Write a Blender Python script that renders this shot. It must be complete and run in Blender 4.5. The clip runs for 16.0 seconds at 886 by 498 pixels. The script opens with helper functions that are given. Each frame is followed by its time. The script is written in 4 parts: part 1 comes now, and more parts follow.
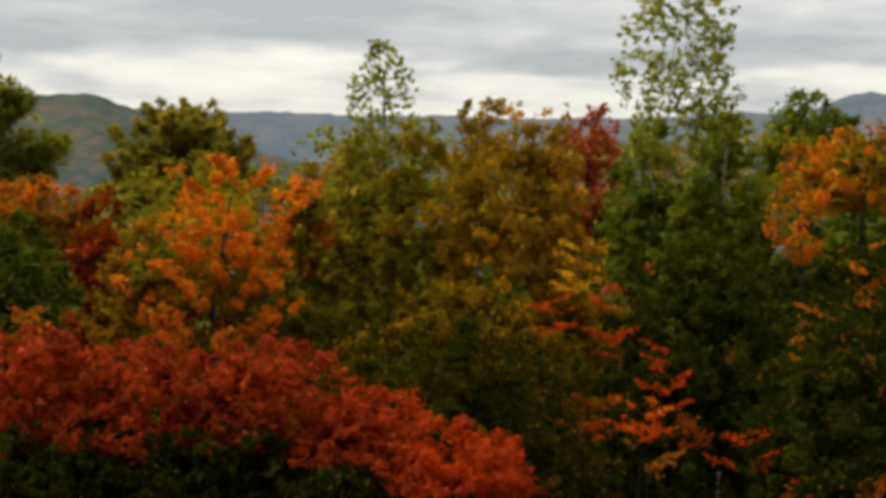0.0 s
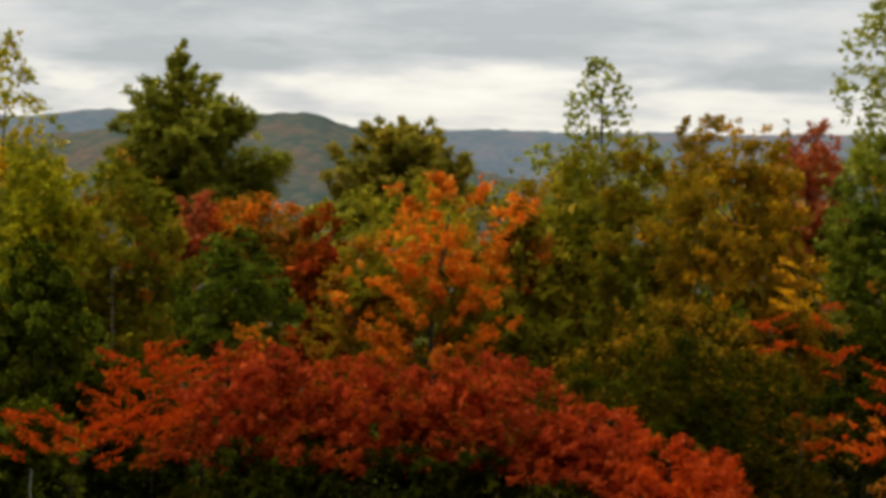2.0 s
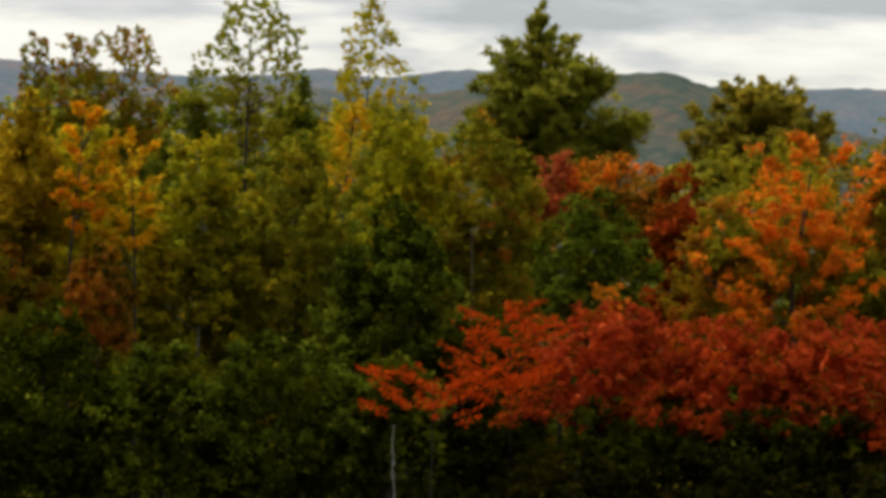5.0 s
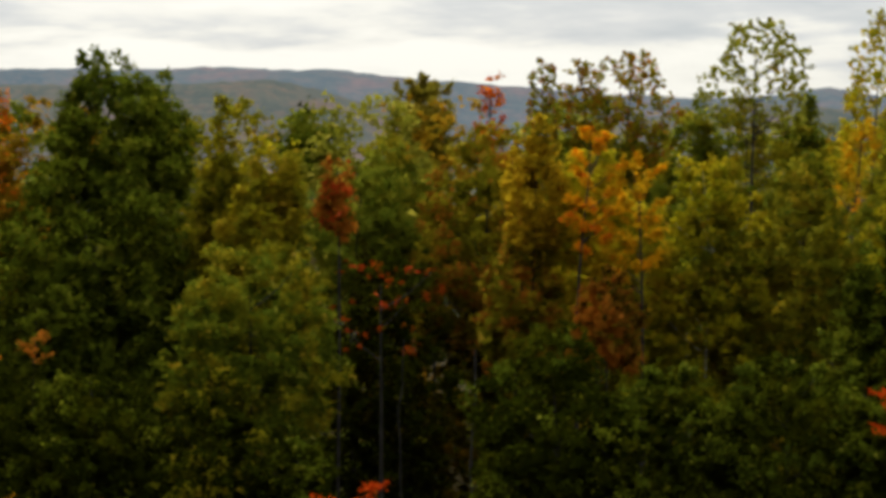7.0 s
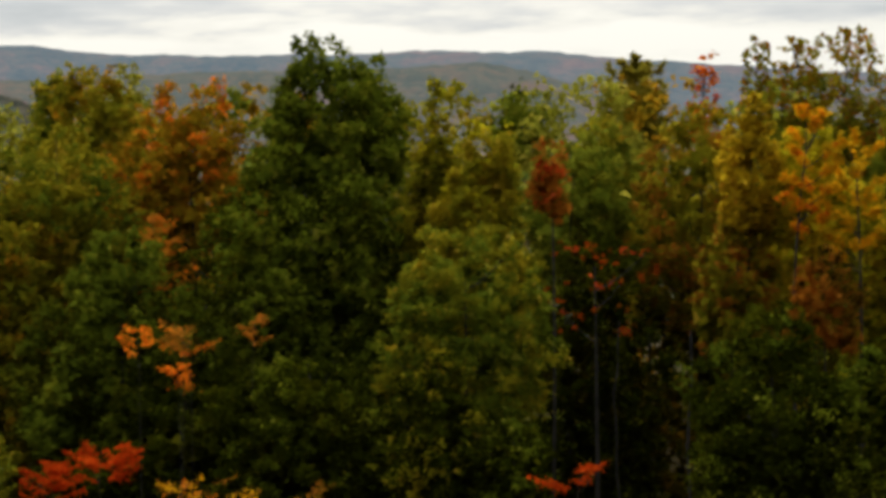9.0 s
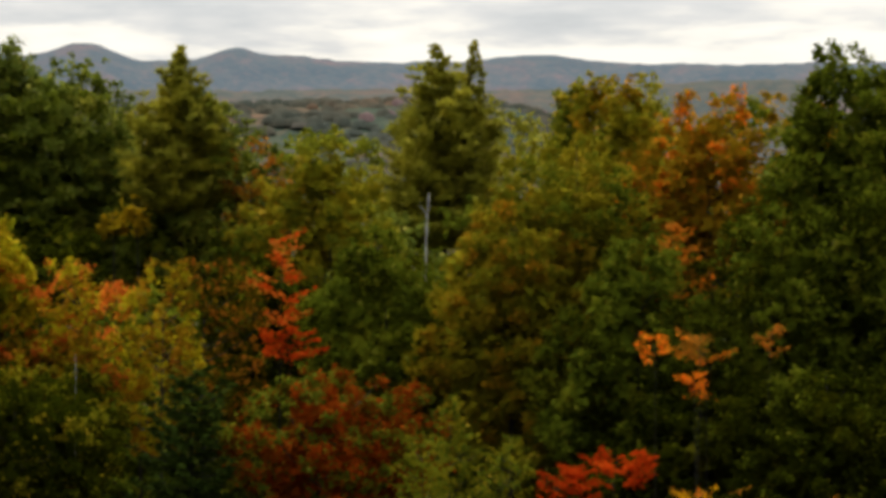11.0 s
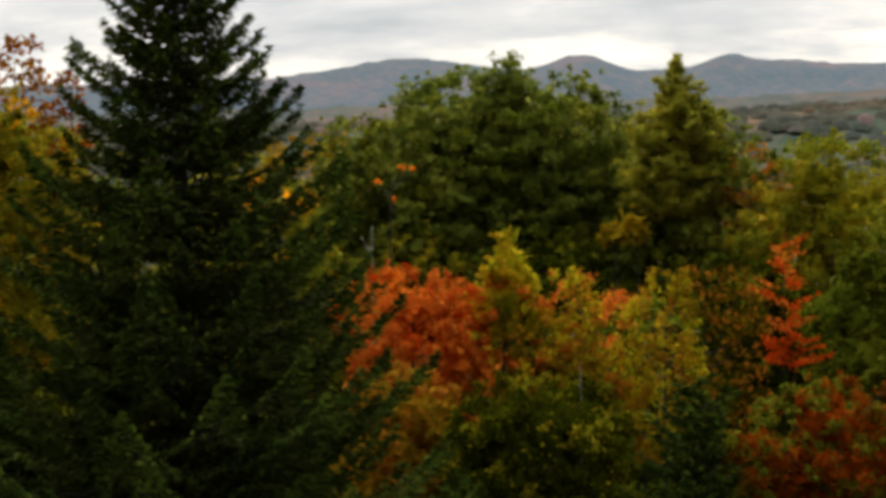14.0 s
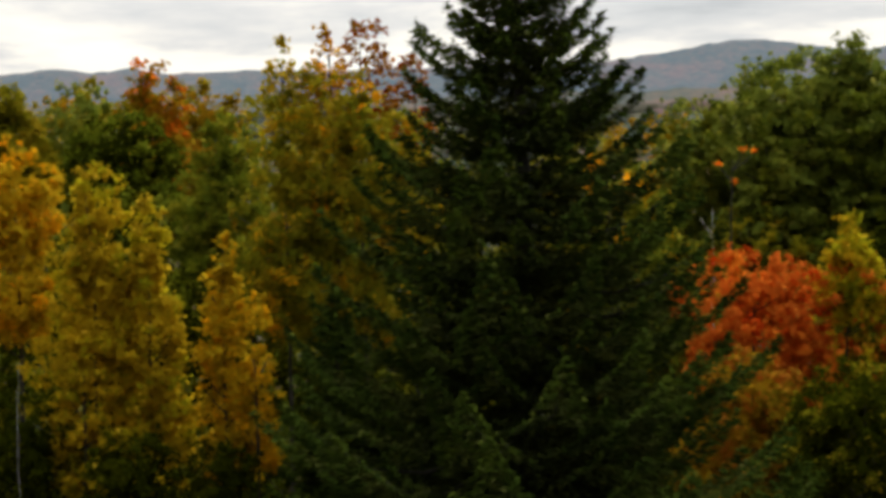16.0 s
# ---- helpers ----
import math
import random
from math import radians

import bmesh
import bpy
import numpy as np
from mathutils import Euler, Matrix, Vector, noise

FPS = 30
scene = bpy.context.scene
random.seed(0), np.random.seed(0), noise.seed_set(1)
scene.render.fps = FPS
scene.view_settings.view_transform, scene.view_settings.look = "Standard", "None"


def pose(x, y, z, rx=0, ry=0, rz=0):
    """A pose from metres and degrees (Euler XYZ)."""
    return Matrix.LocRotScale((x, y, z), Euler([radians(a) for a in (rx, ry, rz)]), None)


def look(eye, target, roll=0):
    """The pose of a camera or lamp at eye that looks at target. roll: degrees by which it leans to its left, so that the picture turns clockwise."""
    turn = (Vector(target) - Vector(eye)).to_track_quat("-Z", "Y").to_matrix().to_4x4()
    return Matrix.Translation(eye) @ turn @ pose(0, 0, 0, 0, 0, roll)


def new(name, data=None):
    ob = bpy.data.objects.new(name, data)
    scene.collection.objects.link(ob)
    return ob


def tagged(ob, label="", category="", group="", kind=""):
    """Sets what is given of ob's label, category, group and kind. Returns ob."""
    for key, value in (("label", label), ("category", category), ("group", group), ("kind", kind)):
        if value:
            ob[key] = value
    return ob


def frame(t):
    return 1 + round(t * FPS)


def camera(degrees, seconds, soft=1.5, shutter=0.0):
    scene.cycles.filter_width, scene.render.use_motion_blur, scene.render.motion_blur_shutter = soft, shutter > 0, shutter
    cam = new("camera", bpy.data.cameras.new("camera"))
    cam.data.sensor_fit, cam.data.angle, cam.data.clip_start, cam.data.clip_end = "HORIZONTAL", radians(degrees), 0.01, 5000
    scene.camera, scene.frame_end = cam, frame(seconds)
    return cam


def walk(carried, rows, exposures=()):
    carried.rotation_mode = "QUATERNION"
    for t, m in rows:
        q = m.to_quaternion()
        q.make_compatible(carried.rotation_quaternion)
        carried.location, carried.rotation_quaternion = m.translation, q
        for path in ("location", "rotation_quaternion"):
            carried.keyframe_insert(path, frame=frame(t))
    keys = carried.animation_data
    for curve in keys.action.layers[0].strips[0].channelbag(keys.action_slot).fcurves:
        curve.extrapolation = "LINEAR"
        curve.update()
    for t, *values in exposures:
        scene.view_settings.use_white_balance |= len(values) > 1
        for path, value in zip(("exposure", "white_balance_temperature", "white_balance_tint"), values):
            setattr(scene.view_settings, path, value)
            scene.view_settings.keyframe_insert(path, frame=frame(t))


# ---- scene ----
SOFT = 4.1
EXPOSURES = ((0.0, 0.28, 6620, 9.5), (3.0, 0.30, 6620, 9.5), (6.0, 0.32, 6560, 9), (8.0, 0.30, 6560, 9), (10.0, 0.33, 6620, 9.5), (12.5, 0.46, 6700, 11.5), (14.0, 0.46, 6700, 11.5), (16.0, 0.46, 6680, 11))
# a long lens, turned by hand on one spot; the lens sits an arm's bend ahead of the turning point
cam = camera(22.99, 16.0, soft=SOFT)
EYE, ARM = 12.0, 0.3
# seconds, bearing to the left, tilt up, lean to the right
TURNS = [
    (0.0, 0.00, -1.41, -1.20),
    (0.5, 1.04, -1.42, -1.29),
    (1.0, 3.26, -1.56, -1.14),
    (1.5, 3.97, -1.09, -1.07),
    (2.0, 5.70, -1.07, -1.16),
    (2.5, 6.71, -1.35, -1.14),
    (3.0, 8.43, -1.49, -0.90),
    (3.2, 8.79, -1.71, -0.92),
    (5.3, 17.11, -2.19, -0.87),
    (5.5, 18.64, -1.77, -0.64),
    (6.0, 21.71, -1.30, -0.68),
    (6.5, 25.33, -1.58, -0.31),
    (7.0, 28.27, -1.90, -0.34),
    (7.5, 29.05, -2.28, -0.20),
    (8.0, 30.94, -2.66, 0.14),
    (8.5, 31.21, -2.08, 0.26),
    (9.0, 33.87, -2.38, 0.41),
    (9.5, 37.58, -2.10, -0.07),
    (10.0, 40.81, -2.19, -0.18),
    (10.2, 42.36, -2.23, -0.12),
    (12.3, 52.61, -2.12, 0.80),
    (12.5, 53.39, -2.20, 1.06),
    (13.0, 55.77, -1.65, 1.21),
    (13.5, 58.16, -1.65, 1.46),
    (14.0, 60.40, -1.72, 1.56),
    (14.5, 62.14, -1.89, 1.51),
    (15.0, 64.45, -1.79, 1.54),
    (15.5, 66.79, -2.01, 1.29),
    (16.0, 69.29, -1.95, 1.50),
]


def held(yaw, pitch, roll):
    a = radians(yaw)
    return pose(-ARM * math.sin(a), ARM * math.cos(a), EYE, 0, 0, yaw) @ pose(0, 0, 0, 90 + pitch) @ pose(0, 0, 0, 0, 0, -roll)


walk(cam, [(t, held(yaw, pitch, roll)) for t, yaw, pitch, roll in TURNS], exposures=EXPOSURES)


# ---- world, sun ----
def build_world():
    world = bpy.data.worlds.new("overcast_sky")
    scene.world = world
    world.use_nodes = True
    nt = world.node_tree
    nt.nodes.clear()
    N, L = nt.nodes.new, nt.links.new

    def math_node(op, a, b=None, clamp=False):
        n = N("ShaderNodeMath")
        n.operation, n.use_clamp = op, clamp
        for i, v in enumerate((a, b)):
            if v is None:
                continue
            if isinstance(v, (int, float)):
                n.inputs[i].default_value = v
            else:
                L(v, n.inputs[i])
        return n.outputs[0]

    tc = N("ShaderNodeTexCoord")
    sep = N("ShaderNodeSeparateXYZ")
    L(tc.outputs["Generated"], sep.inputs[0])
    x, y, z = sep.outputs
    up = math_node("MAXIMUM", z, 0.0)
    # a flat cloud deck: directions fall on a plane overhead
    deep = math_node("ADD", up, 0.13)
    px, py = math_node("DIVIDE", x, deep), math_node("DIVIDE", y, deep)
    comb = N("ShaderNodeCombineXYZ")
    L(px, comb.inputs[0]), L(py, comb.inputs[1])

    def clouds(scale, detail, rough, shift, distort=0.0):
        mp = N("ShaderNodeMapping")
        mp.inputs["Location"].default_value = shift
        L(comb.outputs[0], mp.inputs["Vector"])
        n = N("ShaderNodeTexNoise")
        n.inputs["Scale"].default_value, n.inputs["Detail"].default_value = scale, detail
        n.inputs["Roughness"].default_value, n.inputs["Distortion"].default_value = rough, distort
        L(mp.outputs[0], n.inputs["Vector"])
        return n.outputs["Fac"]

    def fade(value, a, b, lo, hi):
        r = N("ShaderNodeMapRange")
        r.interpolation_type = "SMOOTHSTEP"
        for k, v in (("From Min", a), ("From Max", b), ("To Min", lo), ("To Max", hi)):
            r.inputs[k].default_value = v
        L(value, r.inputs["Value"])
        return r.outputs[0]

    big = clouds(0.5, 3, 0.5, (21.7, 13.3, 0), 0.2)
    mid = clouds(1.7, 6, 0.52, (7.3, 2.2, 4), 0.15)
    mix = math_node("ADD", math_node("MULTIPLY", big, 0.45), math_node("MULTIPLY", mid, 0.72))
    fine = math_node("SUBTRACT", clouds(5.0, 5, 0.6, (3.1, 9.4, 2), 0.1), 0.5)
    mix = math_node("ADD", mix, math_node("MULTIPLY", fine, 0.30))
    # the deck thins out towards the horizon, and to the left of its flat edge
    bearing = math_node("ARCTAN2", math_node("MULTIPLY", x, -1.0), y)
    edge = math_node("MULTIPLY_ADD", mid, 0.05)
    edge.node.inputs[2].default_value = -0.025
    low = fade(math_node("ADD", z, edge), 0.052, 0.068, -0.12, 0.06)
    thin = fade(math_node("ADD", bearing, math_node("MULTIPLY", edge, 4.0)), radians(19), radians(29), 0.05, -0.16)
    back = fade(bearing, radians(36), radians(52), 0.0, 0.10)
    ramp = N("ShaderNodeValToRGB")
    e = ramp.color_ramp.elements
    e[0].position, e[0].color = 0.36, (0.775, 0.757, 0.70, 1)
    e[1].position, e[1].color = 0.78, (0.365, 0.388, 0.405, 1)
    for at, colour in ((0.48, (0.70, 0.685, 0.635, 1)), (0.58, (0.545, 0.55, 0.545, 1)), (0.67, (0.46, 0.478, 0.488, 1))):
        e.new(at).color = colour
    L(math_node("ADD", math_node("ADD", mix, low), math_node("ADD", thin, back)), ramp.inputs[0])
    # an overcast sky is about three times as bright overhead as at its rim
    lift = math_node("ADD", 1.0, math_node("MULTIPLY", math_node("POWER", up, 1.1), 2.7))
    # the deck is thinnest, and shines through, ahead; the unseen sky behind is dimmed to darken tree fronts
    a, b = radians(32.0), radians(8.0)
    toward = N("ShaderNodeVectorMath")
    toward.operation = "DOT_PRODUCT"
    toward.inputs[1].default_value = (-math.sin(a) * math.cos(b), math.cos(a) * math.cos(b), math.sin(b))
    L(tc.outputs["Generated"], toward.inputs[0])
    side = fade(toward.outputs["Value"], -0.9, 0.85, 0.45, 1.0)
    lift = math_node("MULTIPLY", lift, side)
    cloud = N("ShaderNodeVectorMath")
    cloud.operation = "SCALE"
    L(ramp.outputs[0], cloud.inputs[0]), L(lift, cloud.inputs["Scale"])
    sky = N("ShaderNodeTexSky")
    sky.sky_type, sky.sun_disc = "NISHITA", False
    sky.sun_elevation, sky.sun_rotation = radians(SUN_UP), radians(-SUN_BEARING)
    bg_sky, bg_cloud, add, out = N("ShaderNodeBackground"), N("ShaderNodeBackground"), N("ShaderNodeAddShader"), N("ShaderNodeOutputWorld")
    L(sky.outputs[0], bg_sky.inputs[0])
    bg_sky.inputs[1].default_value = 0.004
    L(cloud.outputs[0], bg_cloud.inputs[0])
    bg_cloud.inputs[1].default_value = SKY
    L(bg_sky.outputs[0], add.inputs[0]), L(bg_cloud.outputs[0], add.inputs[1]), L(add.outputs[0], out.inputs[0])
    lamp = bpy.data.lights.new("sun", "SUN")
    lamp.energy, lamp.angle, lamp.color = SUN, radians(25), (1.0, 0.95, 0.88)
    a, b = radians(SUN_BEARING), radians(SUN_UP)
    ob = new("sun", lamp)
    ob.matrix_world = look((-60 * math.sin(a) * math.cos(b), 60 * math.cos(a) * math.cos(b), 60 * math.sin(b)), (0, 0, 0))


# the sun stands behind the cloud, ahead of the viewpoint
SUN_BEARING, SUN_UP, SUN, SKY = 62.0, 50.0, 1.2, 0.92
build_world()


# ---- materials ----
def rgb(c):
    return (c[0], c[1], c[2], 1.0)


def leaf_material(name, cols, scale=0.55, spread=0.13, glow=0.5, rough=0.62):
    """Leaves: three colours in patches through the crown, each leaf a little different, thin enough to let light through."""
    m = bpy.data.materials.new(name)
    m.use_nodes = True
    nt = m.node_tree
    nt.nodes.clear()
    N, L = nt.nodes.new, nt.links.new
    tc, info, geo = N("ShaderNodeTexCoord"), N("ShaderNodeObjectInfo"), N("ShaderNodeNewGeometry")
    off = N("ShaderNodeVectorMath")
    off.operation = "MULTIPLY_ADD"
    off.inputs[1].default_value = (1, 1, 1)
    sc = N("ShaderNodeVectorMath")
    sc.operation = "SCALE"
    sc.inputs[0].default_value = (37, 53, 71)
    L(info.outputs["Random"], sc.inputs["Scale"])
    L(tc.outputs["Object"], off.inputs[0]), L(sc.outputs[0], off.inputs[2])
    n = N("ShaderNodeTexNoise")
    n.inputs["Scale"].default_value, n.inputs["Detail"].default_value, n.inputs["Roughness"].default_value = scale, 3, 0.6
    L(off.outputs[0], n.inputs["Vector"])
    jit = N("ShaderNodeMath")
    jit.operation = "MULTIPLY_ADD"
    jit.inputs[1].default_value = spread
    L(geo.outputs["Random Per Island"], jit.inputs[0]), L(n.outputs["Fac"], jit.inputs[2])
    ramp = N("ShaderNodeValToRGB")
    e = ramp.color_ramp.elements
    e[0].position, e[0].color = 0.42, rgb(cols[0])
    e[1].position, e[1].color = 0.80, rgb(cols[2])
    mid = e.new(0.62)
    mid.color = rgb(cols[1])
    L(jit.outputs[0], ramp.inputs[0])
    pale = N("ShaderNodeMapRange")
    pale.inputs["From Min"].default_value, pale.inputs["From Max"].default_value = 0.955, 0.97
    L(geo.outputs["Random Per Island"], pale.inputs["Value"])
    spot = N("ShaderNodeMix")
    spot.data_type = "RGBA"
    spot.inputs[7].default_value = rgb([min(1.15 * c + 0.02, 0.85) for c in cols[2][:2]] + [cols[2][2] * 2])
    L(pale.outputs[0], spot.inputs[0]), L(ramp.outputs[0], spot.inputs[6])
    hsv = N("ShaderNodeHueSaturation")
    val = N("ShaderNodeMapRange")
    val.inputs["To Min"].default_value, val.inputs["To Max"].default_value = 0.90, 1.10
    mulr = N("ShaderNodeMath")
    mulr.operation = "FRACT"
    big = N("ShaderNodeMath")
    big.operation = "MULTIPLY"
    big.inputs[1].default_value = 17.3
    L(geo.outputs["Random Per Island"], big.inputs[0]), L(big.outputs[0], mulr.inputs[0]), L(mulr.outputs[0], val.inputs["Value"])
    L(val.outputs[0], hsv.inputs["Value"]), L(spot.outputs[2], hsv.inputs["Color"])
    bsdf, tl, mix, out = N("ShaderNodeBsdfPrincipled"), N("ShaderNodeBsdfTranslucent"), N("ShaderNodeMixShader"), N("ShaderNodeOutputMaterial")
    bsdf.inputs["Roughness"].default_value = rough
    bsdf.inputs["Specular IOR Level"].default_value = 0.0
    mix.inputs[0].default_value = glow
    L(hsv.outputs[0], bsdf.inputs["Base Color"]), L(hsv.outputs[0], tl.inputs["Color"])
    L(bsdf.outputs[0], mix.inputs[1]), L(tl.outputs[0], mix.inputs[2]), L(mix.outputs[0], out.inputs[0])
    return m


def bark_material(name, dark, pale, scale, stretch=0.25):
    m = bpy.data.materials.new(name)
    m.use_nodes = True
    nt = m.node_tree
    N, L = nt.nodes.new, nt.links.new
    bsdf = nt.nodes["Principled BSDF"]
    tc, mp, n, ramp, bump = N("ShaderNodeTexCoord"), N("ShaderNodeMapping"), N("ShaderNodeTexNoise"), N("ShaderNodeValToRGB"), N("ShaderNodeBump")
    mp.inputs["Scale"].default_value = (1, 1, stretch)
    n.inputs["Scale"].default_value, n.inputs["Detail"].default_value = scale, 6
    L(tc.outputs["Object"], mp.inputs[0]), L(mp.outputs[0], n.inputs["Vector"]), L(n.outputs["Fac"], ramp.inputs[0])
    e = ramp.color_ramp.elements
    e[0].position, e[0].color = 0.38, rgb(dark)
    e[1].position, e[1].color = 0.6, rgb(pale)
    bump.inputs["Strength"].default_value, bump.inputs["Distance"].default_value = 0.5, 0.02
    L(n.outputs["Fac"], bump.inputs["Height"]), L(bump.outputs[0], bsdf.inputs["Normal"])
    L(ramp.outputs[0], bsdf.inputs["Base Color"])
    bsdf.inputs["Roughness"].default_value = 0.9
    return m


PALETTE = {
    # near-black brown that puts shade into the low thickets
    "brush": leaf_material("brown_shade_brush_leaves", ((0.010, 0.010, 0.0015), (0.022, 0.019, 0.002), (0.050, 0.036, 0.003)), 0.6, glow=0.2),
    "crimson": leaf_material("crimson_leaves", ((0.25, 0.030, 0.0085), (0.50, 0.064, 0.0135), (0.67, 0.122, 0.018)), 0.5, glow=0.55),
    "scarlet": leaf_material("scarlet_leaves", ((0.34, 0.040, 0.004), (0.56, 0.062, 0.006), (0.66, 0.10, 0.008)), 0.6),
    "dark_red": leaf_material("dark_red_leaves", ((0.126, 0.042, 0.00297), (0.28, 0.049, 0.00371), (0.42, 0.07, 0.00495)), 0.6),
    "pink_red": leaf_material("pink_red_leaves", ((0.30, 0.09, 0.022), (0.50, 0.11, 0.034), (0.62, 0.14, 0.042)), 0.7),
    "coral": leaf_material("coral_leaves", ((0.44, 0.11, 0.014), (0.68, 0.175, 0.02), (0.80, 0.27, 0.022)), 0.6, glow=0.6),
    "orange": leaf_material("orange_leaves", ((0.46, 0.155, 0.008), (0.83, 0.215, 0.012), (0.90, 0.30, 0.017)), 0.6, glow=0.6),
    "rust": leaf_material("rust_leaves", ((0.19, 0.115, 0.010), (0.40, 0.145, 0.014), (0.54, 0.18, 0.014)), 0.6, glow=0.6),
    "gold": leaf_material("gold_leaves", ((0.32, 0.22, 0.010), (0.55, 0.37, 0.014), (0.69, 0.455, 0.018)), 0.7, glow=0.62),
    "yellow_orange": leaf_material("yellow_orange_leaves", ((0.48, 0.28, 0.007), (0.78, 0.40, 0.009), (0.86, 0.34, 0.009)), 0.6, glow=0.62),
    "yellow_green": leaf_material("yellow_green_leaves", ((0.236, 0.2478, 0.00944), (0.5074, 0.4248, 0.01298), (0.59, 0.4248, 0.01416)), 0.7, glow=0.65),
    "olive": leaf_material("olive_leaves", ((0.1568, 0.159, 0.00896), (0.2912, 0.2442, 0.01232), (0.4144, 0.2688, 0.01456)), 0.6, glow=0.6),
    "amber_olive": leaf_material("amber_olive_leaves", ((0.20, 0.150, 0.008), (0.36, 0.205, 0.010), (0.52, 0.235, 0.012)), 0.6, glow=0.6),
    "green": leaf_material("green_leaves", ((0.1058, 0.1334, 0.0115), (0.207, 0.2185, 0.0161), (0.3335, 0.2852, 0.0184)), 0.6, glow=0.6),
    # dark leaf green, deepened further to hold the shade low in the wood
    "shade_dark_green": leaf_material("shade_dark_green_leaves", ((0.021, 0.027, 0.0014), (0.042, 0.050, 0.0020), (0.082, 0.076, 0.0030)), 0.5, glow=0.4),
    # pine, brown_pine, oak_olive, grey_green and pale_green hold haze as extra blue
    "grey_green": leaf_material("grey_green_leaves", ((0.145, 0.155, 0.02), (0.23, 0.24, 0.030), (0.37, 0.33, 0.034)), 0.7, glow=0.6),
    "pine": leaf_material("pine_needles", ((0.1905, 0.186, 0.02177), (0.3447, 0.3266, 0.03084), (0.4899, 0.4082, 0.03629)), 0.7, glow=0.5),
    "mid_pine": leaf_material("white_pine_needles", ((0.150, 0.158, 0.017), (0.272, 0.268, 0.024), (0.410, 0.350, 0.030)), 0.7, glow=0.5),
    # bronze leaf colour, darkened to stand for shade on the front rows
    "bronze": leaf_material("shade_bronze_leaves", ((0.036, 0.034, 0.002), (0.088, 0.062, 0.0028), (0.215, 0.105, 0.0045)), 0.8, glow=0.5),
    "pale_green": leaf_material("pale_green_leaves", ((0.2185, 0.23, 0.0207), (0.345, 0.345, 0.0345), (0.529, 0.46, 0.046)), 0.8, glow=0.65),
    "brown_pine": leaf_material("hazed_brown_tinged_needles", ((0.18, 0.165, 0.018), (0.31, 0.25, 0.024), (0.46, 0.31, 0.027)), 0.8, glow=0.5),
    "oak_olive": leaf_material("hazed_oak_olive_leaves", ((0.1172, 0.1516, 0.0225), (0.2137, 0.2454, 0.0325), (0.3722, 0.3446, 0.04)), 0.5, glow=0.6),
    "oak_green": leaf_material("oak_green_leaves", ((0.072, 0.096, 0.008), (0.148, 0.178, 0.012), (0.27, 0.26, 0.016)), 0.6, glow=0.55),
    "spruce": leaf_material("spruce_needles", ((0.02494, 0.03444, 0.008313), (0.04987, 0.06175, 0.01306), (0.09262, 0.09975, 0.01663)), 0.8, glow=0.1),
    "fir": leaf_material("fir_needles", ((0.02477, 0.04158, 0.006192), (0.04335, 0.06723, 0.008846), (0.07431, 0.09731, 0.009731)), 0.8, glow=0.12),
}
BARK = bark_material("grey_brown_bark", (0.012, 0.010, 0.007), (0.034, 0.028, 0.02), 9)
BIRCH = bark_material("pale_birch_bark", (0.22, 0.20, 0.16), (0.62, 0.60, 0.54), 6, 1.6)
SNAG = bark_material("bleached_dead_wood", (0.45, 0.42, 0.36), (0.80, 0.77, 0.70), 12)


# ---- the lie of the land ----
def smooth(a, b, v):
    t = np.clip((v - a) / (b - a), 0, 1)
    return t * t * (3 - 2 * t)


def bump(az, centre, width):
    return np.exp(-((az - centre) / width) ** 2)


def far_crest(az):
    """Degrees by which the far range stands over the viewpoint, by bearing."""
    e = 2.06 + 0.66 * smooth(20, 34, az) + 0.10 * smooth(38, 56, az)
    for c, w, h in ((-11.0, 1.5, 0.80), (-7.5, 2.2, 0.22), (14.4, 1.7, 0.34), (18.3, 1.1, 0.30), (27.5, 2.6, 0.02), (31.0, 1.3, 0.12),
                    (34.0, 1.2, 0.13), (45.0, 1.8, 0.20), (52.8, 0.75, 0.36), (51.4, 0.8, 0.14), (56.7, 0.95, 0.44), (61.3, 2.5, 0.44), (79.3, 0.9, 0.17), (77.3, 0.6, 0.12)):
        e = e + h * bump(az, c, w)
    return e + 0.018 * np.sin(az * 6.1 + 1) * np.sin(az * 2.3) + 0.010 * np.sin(az * 17.0)


def mid_crest(az):
    """The same for the nearer range."""
    return (0.028 * np.sin(az * 7.3) * np.sin(az * 2.9 + 1) + 0.016 * np.sin(az * 19.0 + 2 * np.sin(az * 5)) + 0.2 + 1.98 * bump(az, 10.6, 5.2) + 0.20 * bump(az, 9.4, 0.9) + 0.18 * bump(az, 9.0, 2.6) + 0.22 * bump(az, 6.6, 1.5) + 0.20 * bump(az, 14.0, 1.6) + 1.35 * bump(az, -4.0, 6.0) + 1.7 * bump(az, 20.5, 5.0)
            + 2.1 * smooth(25, 33, az) * (1 - 0.12 * smooth(40, 46, az)) + 0.14 * bump(az, 33.0, 3.0))


def near_crest(az):
    return -0.6 + 2.2 * smooth(40, 46, az) + 0.12 * bump(az, 49.0, 3.0) + 1.0 * bump(az, 27, 6) + 0.7 * bump(az, 4, 5)


def land(x, y):
    x, y = np.asarray(x, float), np.asarray(y, float)
    r, az = np.hypot(x, y), np.degrees(np.arctan2(-x, y))
    front = smooth(-60, -20, az) * (1 - smooth(100, 140, az))
    # unseen slope by the viewpoint, kept high to shade the front trees' feet
    z = 10.0 * (1 - smooth(1, 70, r)) - 46.0 * smooth(120, 700, r)
    top = EYE + 1350.0 * np.tan(np.radians(near_crest(az))) * (0.35 + 0.65 * front)
    return np.maximum(z, z + (top - z) * np.exp(-((r - 1350.0) / 330.0) ** 2))


